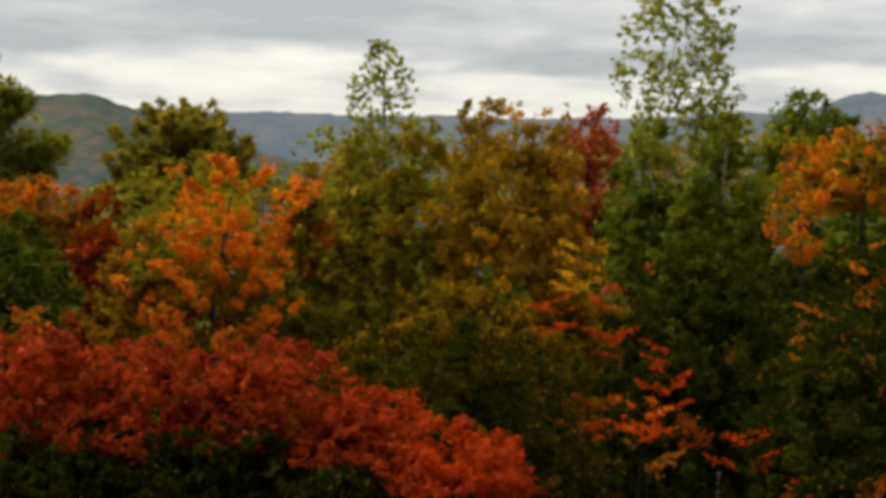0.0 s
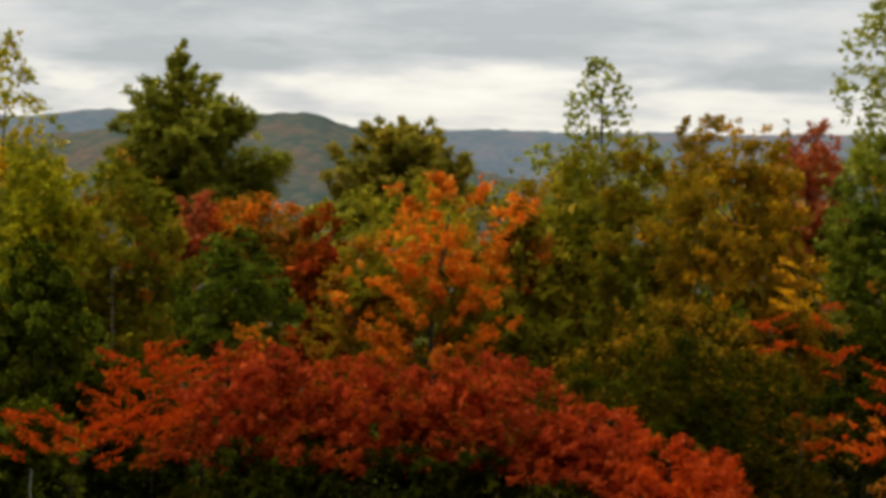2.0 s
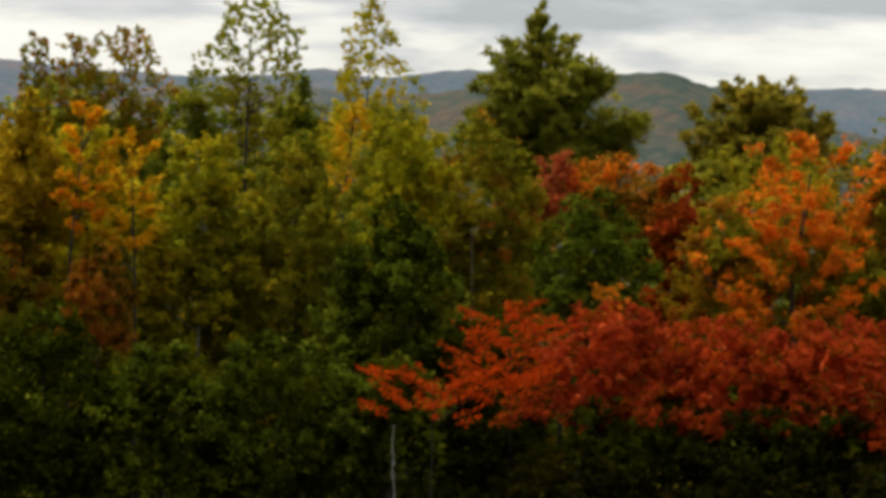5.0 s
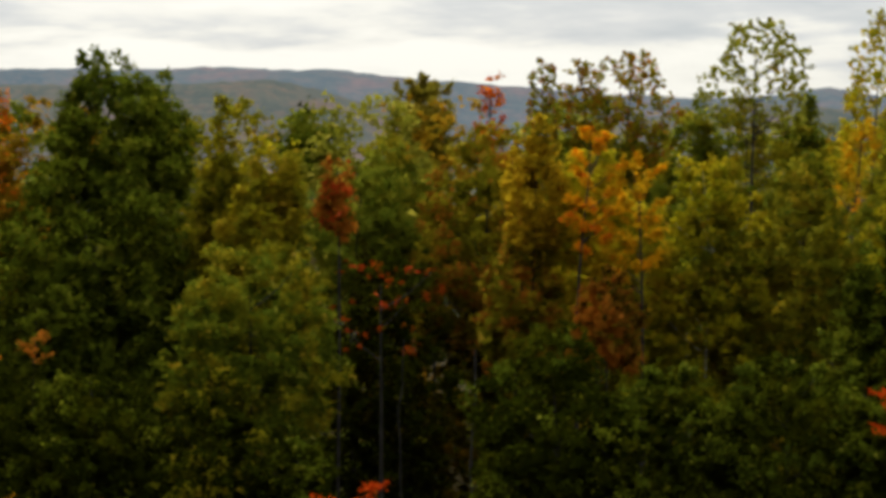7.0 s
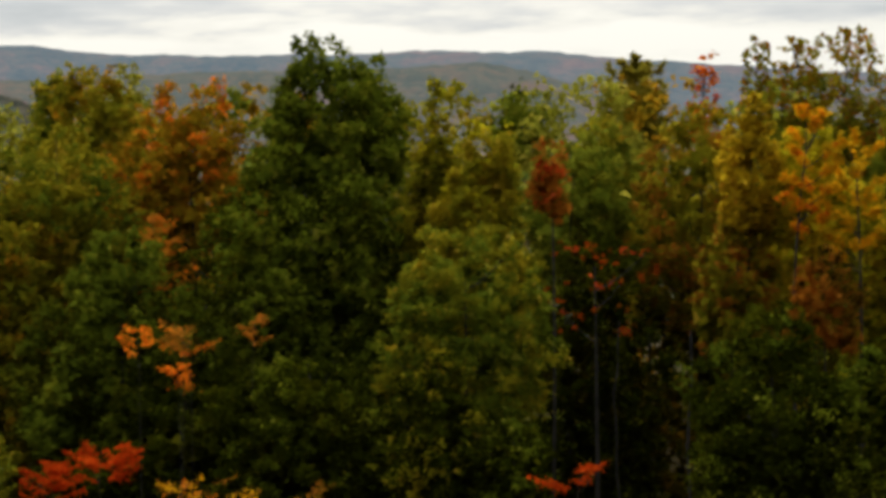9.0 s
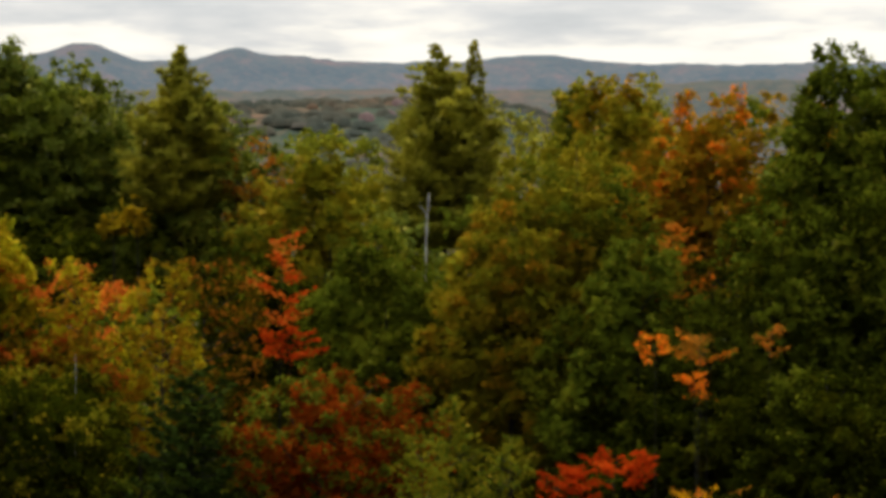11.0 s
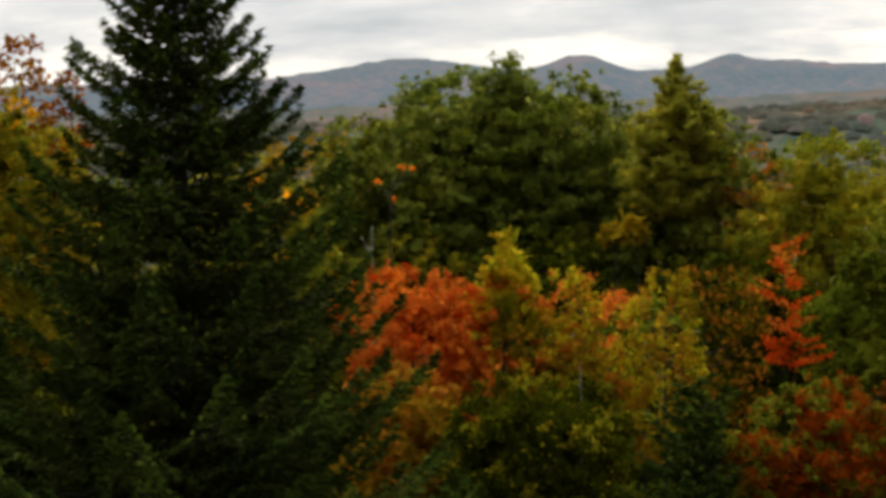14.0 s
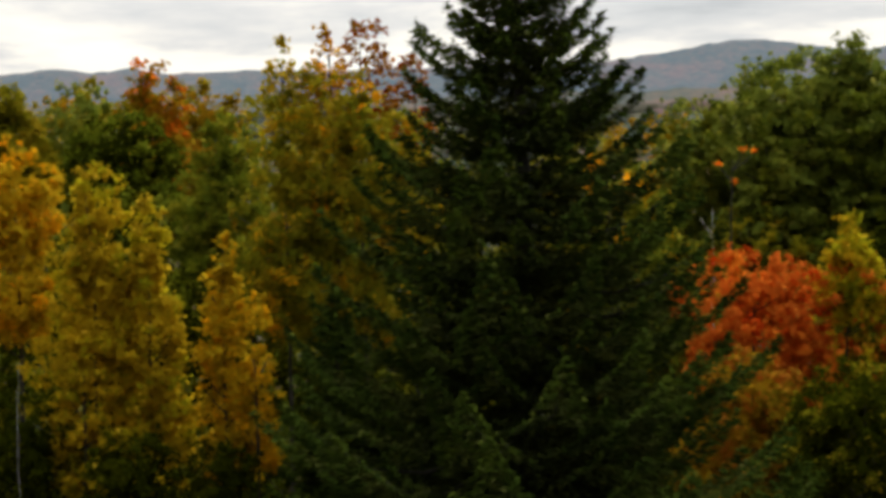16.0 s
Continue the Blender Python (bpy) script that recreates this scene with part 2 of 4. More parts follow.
def ripples(X, Y):
    broad = np.sin(X * 0.021 + 1.3 * np.sin(Y * 0.013)) * np.cos(Y * 0.017 + 0.8 * np.sin(X * 0.011))
    fine = np.sin(X * 0.11 + 2.0 * np.sin(Y * 0.07)) * np.sin(Y * 0.093 + 1.7 * np.sin(X * 0.05))
    return 2.5 * broad + 1.3 * fine


def sheet(name, bearings, radii, height, closed):
    A, R = np.meshgrid(np.radians(bearings), radii)
    X, Y = -R * np.sin(A), R * np.cos(A)
    Z = height(X, Y)
    nr, na = R.shape
    verts = np.stack([X.ravel(), Y.ravel(), Z.ravel()], 1)
    i, j = np.meshgrid(np.arange(nr - 1), np.arange(na if closed else na - 1), indexing="ij")
    k = (j + 1) % na
    faces = np.stack([i * na + j, (i + 1) * na + j, (i + 1) * na + k, i * na + k], -1).reshape(-1, 4)
    return mesh_from(name, verts, faces, smooth_shade=True)


def range_height(crest, where, wide):
    def height(X, Y):
        r, az = np.hypot(X, Y), np.degrees(np.arctan2(-X, Y))
        top = EYE + where * np.tan(np.radians(crest(az)))
        return -60 + (top + 60) * np.exp(-((r - where) / wide) ** 2) + ripples(X, Y)
    return height


def mesh_from(name, verts, faces, smooth_shade=False):
    me = bpy.data.meshes.new(name)
    nf, per = faces.shape
    me.vertices.add(len(verts)), me.loops.add(nf * per), me.polygons.add(nf)
    me.vertices.foreach_set("co", np.ascontiguousarray(verts, np.float32).ravel())
    me.loops.foreach_set("vertex_index", np.ascontiguousarray(faces, np.int32).ravel())
    me.polygons.foreach_set("loop_start", np.arange(0, nf * per, per, dtype=np.int32))
    me.polygons.foreach_set("loop_total", np.full(nf, per, np.int32))
    if smooth_shade:
        me.polygons.foreach_set("use_smooth", np.ones(nf, bool))
    me.update(calc_edges=True)
    return me


def land_material(name="wooded_land", haze_glow=None, tone=0.8, turn=0.0):
    """Leaf litter and rough grass close by; from a few hundred metres on, the canopy of a mixed wood."""
    m = bpy.data.materials.new(name)
    m.use_nodes = True
    nt = m.node_tree
    N, L = nt.nodes.new, nt.links.new
    bsdf = nt.nodes["Principled BSDF"]
    bsdf.inputs["Roughness"].default_value, bsdf.inputs["Specular IOR Level"].default_value = 1.0, 0.0
    tc = N("ShaderNodeTexCoord")

    def noise_node(scale, detail, rough=0.55):
        n = N("ShaderNodeTexNoise")
        n.inputs["Scale"].default_value, n.inputs["Detail"].default_value, n.inputs["Roughness"].default_value = scale, detail, rough
        L(tc.outputs["Object"], n.inputs["Vector"])
        return n.outputs["Fac"]

    def ramp_node(fac, *stops):
        r = N("ShaderNodeValToRGB")
        e = r.color_ramp.elements
        e[0].position, e[0].color = stops[0][0], rgb(stops[0][1])
        e[1].position, e[1].color = stops[-1][0], rgb(stops[-1][1])
        for p, c in stops[1:-1]:
            e.new(p).color = rgb(c)
        L(fac, r.inputs[0])
        return r.outputs[0]

    def mix_node(fac, a, b, mode="MIX"):
        n = N("ShaderNodeMix")
        n.data_type, n.blend_type = "RGBA", mode
        for s, v in ((n.inputs[0], fac), (n.inputs[6], a), (n.inputs[7], b)):
            if isinstance(v, float):
                s.default_value = v
            else:
                L(v, s)
        return n.outputs[2]

    litter = ramp_node(noise_node(1.3, 6), (0.35, (0.03, 0.03, 0.012)), (0.55, (0.06, 0.045, 0.02)), (0.7, (0.12, 0.06, 0.02)))
    cell = N("ShaderNodeTexVoronoi")
    cell.inputs["Scale"].default_value = 0.085
    L(tc.outputs["Object"], cell.inputs["Vector"])
    sep = N("ShaderNodeSeparateColor")
    L(cell.outputs["Color"], sep.inputs[0])
    stand = noise_node(0.0085, 6, 0.62)
    trees = ramp_node(sep.outputs[0], (0.0, (0.024, 0.036, 0.032)), (0.35, (0.040, 0.052, 0.044)), (0.62, (0.065, 0.066, 0.050)), (0.85, (0.10, 0.075, 0.055)), (1.0, (0.13, 0.08, 0.055)))
    tint = ramp_node(stand, (0.36 - turn, (0.026, 0.050, 0.036)), (0.50 - turn, (0.062, 0.076, 0.050)), (0.64 - turn, (0.15, 0.084, 0.052)))
    wood = mix_node(0.55, trees, tint)
    shade = N("ShaderNodeVectorMath")
    shade.operation = "SCALE"
    shade.inputs["Scale"].default_value = tone
    L(wood, shade.inputs[0])
    wood = shade.outputs[0]
    dist = N("ShaderNodeVectorMath")
    dist.operation = "LENGTH"
    L(tc.outputs["Object"], dist.inputs[0])
    rng = N("ShaderNodeMapRange")
    rng.inputs["From Min"].default_value, rng.inputs["From Max"].default_value = 120, 200
    L(dist.outputs["Value"], rng.inputs["Value"])
    L(mix_node(rng.outputs[0], litter, wood), bsdf.inputs["Base Color"])
    bmp = N("ShaderNodeBump")
    bmp.inputs["Strength"].default_value, bmp.inputs["Distance"].default_value = 0.8, 3.0
    bmp.invert = True
    L(cell.outputs["Distance"], bmp.inputs["Height"]), L(bmp.outputs[0], bsdf.inputs["Normal"])
    if haze_glow:
        # haze before distant hills, put in as a faint glow of their surface
        bsdf.inputs["Emission Color"].default_value, bsdf.inputs["Emission Strength"].default_value = rgb(haze_glow), 1.0
    return m


ALL_ROUND = np.concatenate([np.arange(-180, -20, 4.0), np.arange(-20, 90, 0.4), np.arange(90, 180, 4.0)])
RINGS = np.concatenate([np.linspace(0.01, 60, 30), np.linspace(66, 700, 40), np.linspace(730, 1900, 60), np.linspace(2000, 4980, 12)])
ground = tagged(new("ground", sheet("ground", ALL_ROUND, RINGS, lambda X, Y: land(X, Y) + smooth(600, 1200, np.hypot(X, Y)) * 0.6 * ripples(X, Y), True)),
                "leaf-littered ground falling to a wooded valley", "ground", kind="structure")
ground.data.materials.append(land_material(tone=1.4))
AHEAD = np.arange(-24, 94, 0.22)
# each range glows faintly in its haze colour
for name, crest, where, wide, haze_glow, label in (
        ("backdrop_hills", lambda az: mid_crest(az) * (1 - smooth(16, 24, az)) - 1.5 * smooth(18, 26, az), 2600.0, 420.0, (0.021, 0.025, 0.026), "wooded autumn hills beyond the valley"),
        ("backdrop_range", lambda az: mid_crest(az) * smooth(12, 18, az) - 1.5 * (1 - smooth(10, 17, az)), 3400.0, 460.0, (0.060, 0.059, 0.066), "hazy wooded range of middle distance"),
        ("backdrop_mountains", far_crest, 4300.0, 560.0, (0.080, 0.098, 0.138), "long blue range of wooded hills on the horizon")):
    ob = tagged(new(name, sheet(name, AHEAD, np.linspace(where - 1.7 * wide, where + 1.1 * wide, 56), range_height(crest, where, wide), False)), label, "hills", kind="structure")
    ob.data.materials.append(land_material(name + "_woods", haze_glow, 1.0, 0.0 if name == "backdrop_range" else -0.01 if name == "backdrop_mountains" else -0.04))


# ---- trees ----
def part(name, me, material, parent, label=""):
    me.materials.append(material)
    ob = new(name, me)
    ob.parent = parent
    return tagged(ob, label) if label else ob


def tube(points, radii, sides=6):
    """Vertices and faces of a tapered limb along points."""
    P, V, F = np.asarray(points, float), [], []
    n = len(P)
    for i in range(n):
        d = P[min(i + 1, n - 1)] - P[max(i - 1, 0)]
        d = d / (np.linalg.norm(d) + 1e-9)
        a = np.cross(d, (0.3, 0.9, 0.1) if abs(d[2]) > 0.8 else (0, 0, 1))
        a = a / (np.linalg.norm(a) + 1e-9)
        b = np.cross(d, a)
        for k in range(sides):
            t = 2 * math.pi * k / sides
            V.append(P[i] + radii[i] * (math.cos(t) * a + math.sin(t) * b))
    for i in range(n - 1):
        for k in range(sides):
            q = (k + 1) % sides
            F.append((i * sides + k, i * sides + q, (i + 1) * sides + q, (i + 1) * sides + k))
    return np.array(V), np.array(F)


def unit(v):
    return v / (np.linalg.norm(v, axis=-1, keepdims=True) + 1e-9)


def leaves(centre, along, normal, length, width):
    """One pointed three-cornered blade for each row."""
    along = unit(along)
    side = unit(np.cross(normal, along))
    L, W = length[:, None], width[:, None]
    tip, heel = centre + along * L * 0.55, centre - along * L * 0.45
    verts = np.stack([heel + side * W * 0.5, heel - side * W * 0.5, tip], 1).reshape(-1, 3)
    faces = np.arange(len(verts), dtype=np.int32).reshape(-1, 3)
    return verts, faces


PROFILE = {
    "round": lambda h: (1 - np.clip(h, 0, 1) ** 4.2) ** 0.5 * (0.72 + 0.28 * np.sin(np.pi * np.clip(h + 0.15, 0, 1))),
    "dome": lambda h: (1 - np.clip(h, 0, 1) ** 3.0) ** 0.5,
    "column": lambda h: (1 - np.clip(h, 0, 1) ** 2.4) ** 0.6,
    "spire": lambda h: (1 - np.clip(h, 0, 1)) ** 0.72 * 0.96 + 0.04,
    "plume": lambda h: (1 - np.clip(h, 0, 1)) ** 0.62,
    "vase": lambda h: np.sin(np.pi * np.clip(0.06 + 0.78 * h ** 0.75, 0, 1)) ** 0.7,
    "oval": lambda h: np.sin(np.pi * np.clip(0.12 + 0.84 * h, 0, 1)) ** 0.5,
    "fan": lambda h: np.interp(h, (0, 0.3, 0.6, 0.8, 1), (0.5, 0.8, 1, 0.9, 0.4)),
    "poplar": lambda h: np.interp(h, (0, 0.22, 0.40, 0.75, 0.9, 1), (1, 0.9, 0.48, 0.40, 0.30, 0.08)),
    "birch_flame": lambda h: np.interp(h, (0, 0.2, 0.5, 0.75, 0.92, 1), (0.75, 1, 0.92, 0.58, 0.24, 0.07)),
    "oak": lambda h: np.interp(h, (0, 0.35, 0.6, 0.8, 0.93, 1), (0.85, 1, 0.9, 0.7, 0.5, 0.25)),
    "pine": lambda h: np.interp(h, (0, 0.25, 0.5, 0.72, 0.88, 1), (1, 0.95, 0.78, 0.48, 0.24, 0.04)),
    "flat": lambda h: (1 - np.clip(h, 0, 1) ** 4) ** 0.5 * (0.75 + 0.25 * np.clip(h, 0, 1)),
}


def crown_points(rng, shape, height, width, lumps, lobes=0):
    """Places of the leafy boughs in a crown of unit base, mostly towards its skin, drawn together into the lobes that the main limbs carry."""
    prof, out = PROFILE[shape], []
    p1, p2, p3 = rng.uniform(0, 6.28, 3)
    while len(out) < lumps:
        h, t = rng.uniform(0, 1), rng.uniform(0, 2 * math.pi)
        r = float(prof(h))
        if rng.uniform() > r + 0.12:
            continue
        u = rng.uniform() ** 0.22
        wob = 1 + 0.13 * math.sin(2 * t + p1 + 3 * h) + 0.12 * math.sin(3 * t + p2 - 7 * h) + 0.10 * math.sin(10 * h + p3 + t)
        rad = 0.5 * width * r * u * wob
        out.append((rad * math.cos(t), rad * math.sin(t), h * height * 0.95))
    pts = np.array(out)
    if lobes:
        heart = pts[rng.choice(len(pts), min(lobes, len(pts)), replace=False)]
        gap = np.linalg.norm(pts[:, None] - heart[None], axis=2)
        pts += (heart[np.argmin(gap, 1)] - pts) * rng.uniform(0.0, 0.22, (len(pts), 1))
        pts *= (1.06, 1.06, 1.0)
    return pts


def limb_points(rng, shape, height, width, tiers):
    """Places of leafy boughs strung along separate limbs that climb outwards from the stem, with gaps between the limbs."""
    out, turn = [], rng.uniform(0, 6.28)
    for i in range(tiers):
        turn += 2.4 + rng.normal(0, 0.2)
        tip = 0.16 + 0.84 * (i + rng.uniform(0, 1)) / tiers
        reach = 0.5 * width * float(PROFILE[shape](tip)) * rng.uniform(0.75, 1.1)
        climb = min(reach * rng.uniform(0.55, 0.95), 0.9 * tip * height)
        for q in np.linspace(0.42, 1.0, 6):
            out.append((reach * q * math.cos(turn), reach * q * math.sin(turn), tip * height - climb * (1 - q) ** 1.3))
    return np.array(out) + rng.normal(0, 0.02 * width, (6 * tiers, 3))


def foliage(rng, lumps, rc, size, density, layered):
    """Leaf rows for the boughs given: tufts of leafy twigs that grow out and up, or for layered crowns flat sprays that reach outwards and up."""
    n_l = len(lumps)
    counts = np.maximum(8, (density * 3.5 * rc ** 2 / (0.5 * size * size)).astype(int))
    idx = np.repeat(np.arange(n_l), counts)
    n = len(idx)
    c, r = lumps[idx], rc[idx][:, None]
    up = np.array((0, 0, 1.0))
    out = unit(lumps * (1, 1, 0) + rng.normal(0, 0.15, (n_l, 3)) * (1, 1, 0))[idx]
    if layered:
        along = rng.uniform(-1.0, 1.35, (n, 1))
        side = unit(np.cross(out, up))
        across = rng.normal(0, 0.42, (n, 1)) * (1.3 - 0.75 * np.abs(along))
        pos = c + out * along * r * 1.15 + side * across * r + up * (rng.normal(0, 0.10, (n, 1)) * r + along * r * (0.42 if layered is True else layered) - across ** 2 * r * 0.3)
        normal = unit(up * 0.9 - out * 0.25 + rng.normal(0, 0.26, (n, 3)))
    else:
        # each bough carries a few twigs
        k = 5
        axis = unit(out_of(lumps, rng) + up * rng.uniform(0.35, 1.1, (n_l, 1)) + rng.normal(0, 0.3, (n_l, 3)))
        twig = unit(axis[:, None] + rng.normal(0, 0.55, (n_l, k, 3)))
        reach = rng.uniform(0.6, 1.45, (n_l, k))
        pick = rng.integers(0, k, n)
        d, m = twig[idx, pick], reach[idx, pick][:, None]
        s = rng.uniform(0, 1, (n, 1)) ** 0.8
        g = unit(rng.normal(0, 1, (n, 3)) + up * 0.35)
        thick = 1.0 - 0.62 * s
        pos = c + r * ((s * m - 0.35) * d + g * thick * rng.uniform(0.3, 1.0, (n, 1)) * (1, 1, 0.8))
        normal = unit(g * 0.55 + d * 0.35 + up * 0.6 + rng.normal(0, 0.15, (n, 3)))
    blade = unit(out * 0.8 + rng.normal(0, 0.8, (n, 3)) - up * 0.2)
    s = size * rng.uniform(0.7, 1.35, n)
    return pos, blade, normal, s, s * rng.uniform(0.62, 0.95, n), idx


def out_of(lumps, rng):
    return unit(lumps * (1, 1, 0) + rng.normal(0, 0.1, lumps.shape) * (1, 1, 0))


def tree(name, x, y, top, foot, width, shape, palette, label, seed, accent="", share=0.0, density=1.0, size=0.0, lumps=0, layered=False,
         bark=BARK, tips=5, group="trees of the wood's edge", category="tree", lean=0.0, tuft=1.0, limbs=10, tiers=0):
    """A broad-leaved tree or shrub. top, foot: heights of the crown's top and lowest leaves; width: the crown's; tuft: the size of its boughs."""
    rng = np.random.default_rng(seed)
    z0 = float(land(x, y))
    foot = max(foot if layered else foot - 0.22 * (top - foot), z0 + 0.25)
    height = top - foot
    far = math.hypot(x, y)
    size = 0.72 * size if size else (0.0017 if layered else 0.0021) * far
    root = new(name)
    root.location = (x, y, z0)
    tagged(root, label, category, group)
    lift = np.array((lean * width, 0, foot - z0))
    rc0 = tuft * (0.0046 * far + 0.035 * min(width, height))
    inner = (1.0 if layered else 1.12) * max(width - 0.5 * rc0, 0.4 * width)
    n_l = lumps or int(np.clip((2.6 if layered else 3.9) * (1.6 * width * height) / (3.14 * rc0 ** 2) * (0.4 + 0.6 * min(density, 1)), 8, 900))
    pts = crown_points(rng, shape, max(height - 0.8 * rc0, 0.3 * height), inner, n_l, 0 if layered else int(np.clip(n_l / 7, 5, 40)))
    if tiers:
        pts = limb_points(rng, shape, height, width, tiers)
    pts[:, 2] *= (height - 0.55 * rc0) / pts[:, 2].max()
    rc = rc0 * rng.uniform(0.5, 1.4, len(pts)) * (1.0 - 0.22 * pts[:, 2] / height)
    if tips:
        k = np.argsort(-pts[:, 2])[:max(tips * 3, 1)]
        extra = pts[rng.choice(k, tips)] + np.stack([rng.normal(0, 0.05 * width, tips), rng.normal(0, 0.05 * width, tips), rng.uniform(0.03, 0.08, tips) * height], 1)
        extra[:, 2] = np.minimum(extra[:, 2], height - 0.15 * rc0)
        pts = np.concatenate([pts, extra])
        rc = np.concatenate([rc, rc0 * rng.uniform(0.3, 0.55, tips)])
    rows = foliage(rng, pts, rc, size, density, layered)
    if not layered and not tiers and density > 0.75:
        # the shaded heart of the crown: fewer and larger blades
        deep = crown_points(rng, shape, max(height - 1.6 * rc0, 0.3 * height), inner, max(8, n_l // 3)) * (0.72, 0.72, 0.97)
        core = foliage(rng, deep, np.full(len(deep), rc0 * 1.4), size * 2.6, 1.0, False)
        v, f = leaves(core[0] + lift, *core[1:5])
        part("inner_foliage", mesh_from("inner_foliage", v, f), PALETTE[palette], root, "shaded leaves inside the crown")
    turned = rng.uniform(0, 1, len(pts)) < share
    pos, along, normal, s, w, idx = rows
    pos = pos + lift
    pick = np.where(rng.uniform(0, 1, len(idx)) < 0.7, turned[idx], rng.uniform(0, 1, len(idx)) < share) if accent else np.zeros(len(idx), bool)
    v, f = leaves(pos[~pick], along[~pick], normal[~pick], s[~pick], w[~pick])
    part("crown", mesh_from("crown", v, f), PALETTE[palette], root)
    if pick.any():
        v, f = leaves(pos[pick], along[pick], normal[pick], s[pick], w[pick])
        part("turned_foliage", mesh_from("turned_foliage", v, f), PALETTE[accent], root, accent.replace("_", " ") + " leaves among the rest")
    # trunk and limbs
    tall = foot - z0 + height * 0.74
    r0 = (0.006 * tall + 0.022 * width + 0.01) * (0.36 if bark is BIRCH else 0.06 if layered and width < 3 else 0.2 if layered else 0.55)
    steps = np.linspace(0, 1, 9)
    bend = rng.normal(0, 0.02 * tall, 2)
    line = np.stack([bend[0] * np.sin(steps * 3) + lift[0] * steps, bend[1] * np.sin(steps * 2.4), -0.15 + steps * (tall + 0.15)], 1)
    v, f = tube(line, r0 * (1 - 0.9 * steps) + (0.005 if layered else 0.012), 7)
    trunk = part("trunk", mesh_from("trunk", v, f, True), bark, root)
    for k in rng.permutation(len(pts))[:limbs]:
            end = pts[k] + lift
            at = np.clip(end[2] - 0.55 * np.hypot(end[0], end[1]) - 0.2, 0.25 * tall, 0.97 * tall) / tall
            a = np.array([np.interp(at, steps, line[:, q]) for q in range(3)])
            s4 = np.linspace(0, 1, 5)[:, None]
            way = a + (end - a) * s4 + np.array((0, 0, 1.0)) * np.sin(s4 * math.pi) * -0.06 * np.linalg.norm(end - a)
            v, f = tube(way, r0 * 0.34 * (1 - at * 0.6) * (1 - 0.85 * s4[:, 0]) + (0.004 if layered else 0.008), 5)
            part("limb", mesh_from("limb", v, f, True), bark, trunk)
    return root


def conifer(name, x, y, top, width, foot, palette, label, seed, gap=0.34, droop=0.22, size=0.26, boughs=9, dense=1.0, ragged=0.18, power=0.85, tips="fir", group="conifers of the wood"):
    """A spruce or fir: whorls of drooping boughs on one straight stem, each carrying flat sprays of needles."""
    rng = np.random.default_rng(seed)
    z0 = float(land(x, y))
    foot = max(foot, z0 + 0.4)
    root = new(name)
    root.location = (x, y, z0)
    tagged(root, label, "tree", group)
    H = top - z0
    v, f = tube([(0, 0, -0.2), (0, 0, H * 0.5), (0, 0, H * 0.8), (0, 0, H)], [0.02 * H, 0.012 * H, 0.005 * H, 0.006], 8)
    trunk = part("trunk", mesh_from("trunk", v, f, True), BARK, root)
    pos, along, normal, length, wide, outer = [], [], [], [], [], []
    z, bits, turn = foot - z0, [], 0.0
    while z < H - 0.15:
        k = (H - z) / (H - (foot - z0))
        reach = 0.5 * width * k ** power
        n = max(4, int(boughs * (0.6 + 0.4 * k)))
        for b in range(n):
            turn += 2 * math.pi / n * rng.uniform(0.8, 1.2) + 0.37 / n
            r = reach * rng.uniform(1 - ragged * 1.6, 1 + ragged)
            zz = z + rng.uniform(-0.5, 0.5) * gap
            d = np.array((math.cos(turn), math.sin(turn), 0.0))
            side = np.array((-d[1], d[0], 0.0))
            rise = 0.45 * (1 - k) ** 1.5

            def at(s):
                s = np.asarray(s)[:, None]
                return d * r * s + np.array((0, 0, 1.0)) * (zz + r * (rise * s - droop * np.sin(s * 2.2) * k + 0.26 * s ** 3))

            if r > 0.35:
                bits.append(tube(at(np.linspace(0, 0.92, 5)), np.linspace(0.012 + 0.012 * r, 0.005, 5), 4))
            m = int(dense * (12 + 60 * r))
            s = rng.uniform(0.03, 1.03, m) ** 0.85
            off = rng.uniform(-1, 1, m)
            spread = (0.42 * r * (1.06 - s) + 0.07) * off
            p = at(s) + side * spread[:, None] + np.array((0, 0, 1.0)) * (rng.normal(0, 0.035, m) - 0.10 * np.abs(off) * r ** 0.5)[:, None]
            pos.append(p)
            along.append(unit(d * rng.uniform(0.5, 1.2, m)[:, None] + side * (np.sign(off) * rng.uniform(0.2, 1.0, m))[:, None] + np.array((0, 0, 1.0)) * rng.uniform(-0.55, 0.45, m)[:, None]))
            normal.append(unit(np.array((0, 0, 1.0)) + rng.normal(0, 0.5, (m, 3))))
            ll = 0.85 * size * rng.uniform(0.6, 1.3, m)
            length.append(ll), wide.append(ll * rng.uniform(0.32, 0.55, m)), outer.append(s + 0.25 * np.abs(off) + rng.normal(0, 0.08, m) > 0.93)
        z += gap * rng.uniform(0.8, 1.2)
    rows = [np.concatenate(q) for q in (pos, along, normal, length, wide)]
    tip = np.concatenate(outer)
    v, f = leaves(*(q[~tip] for q in rows))
    part("crown", mesh_from("crown", v, f), PALETTE[palette], root)
    v, f = leaves(*(q[tip] for q in rows))
    part("new_growth", mesh_from("new_growth", v, f), PALETTE[tips], root, "lighter green ends of the boughs")
    for v, f in bits[::max(1, len(bits) // 60)]:
        part("limb", mesh_from("limb", v, f, True), BARK, trunk)
    return root


def pine(name, x, y, top, width, foot, palette, label, seed, size=0.0, dense=1.0, shape="plume", boughs=9, arms=()):
    """A white pine: whorls of boughs with upturned ends, each a soft flat plume of needles. arms: length in widths and height of longer boughs to one side."""
    rng = np.random.default_rng(seed)
    z0 = float(land(x, y))
    foot = max(foot, z0 + 0.4)
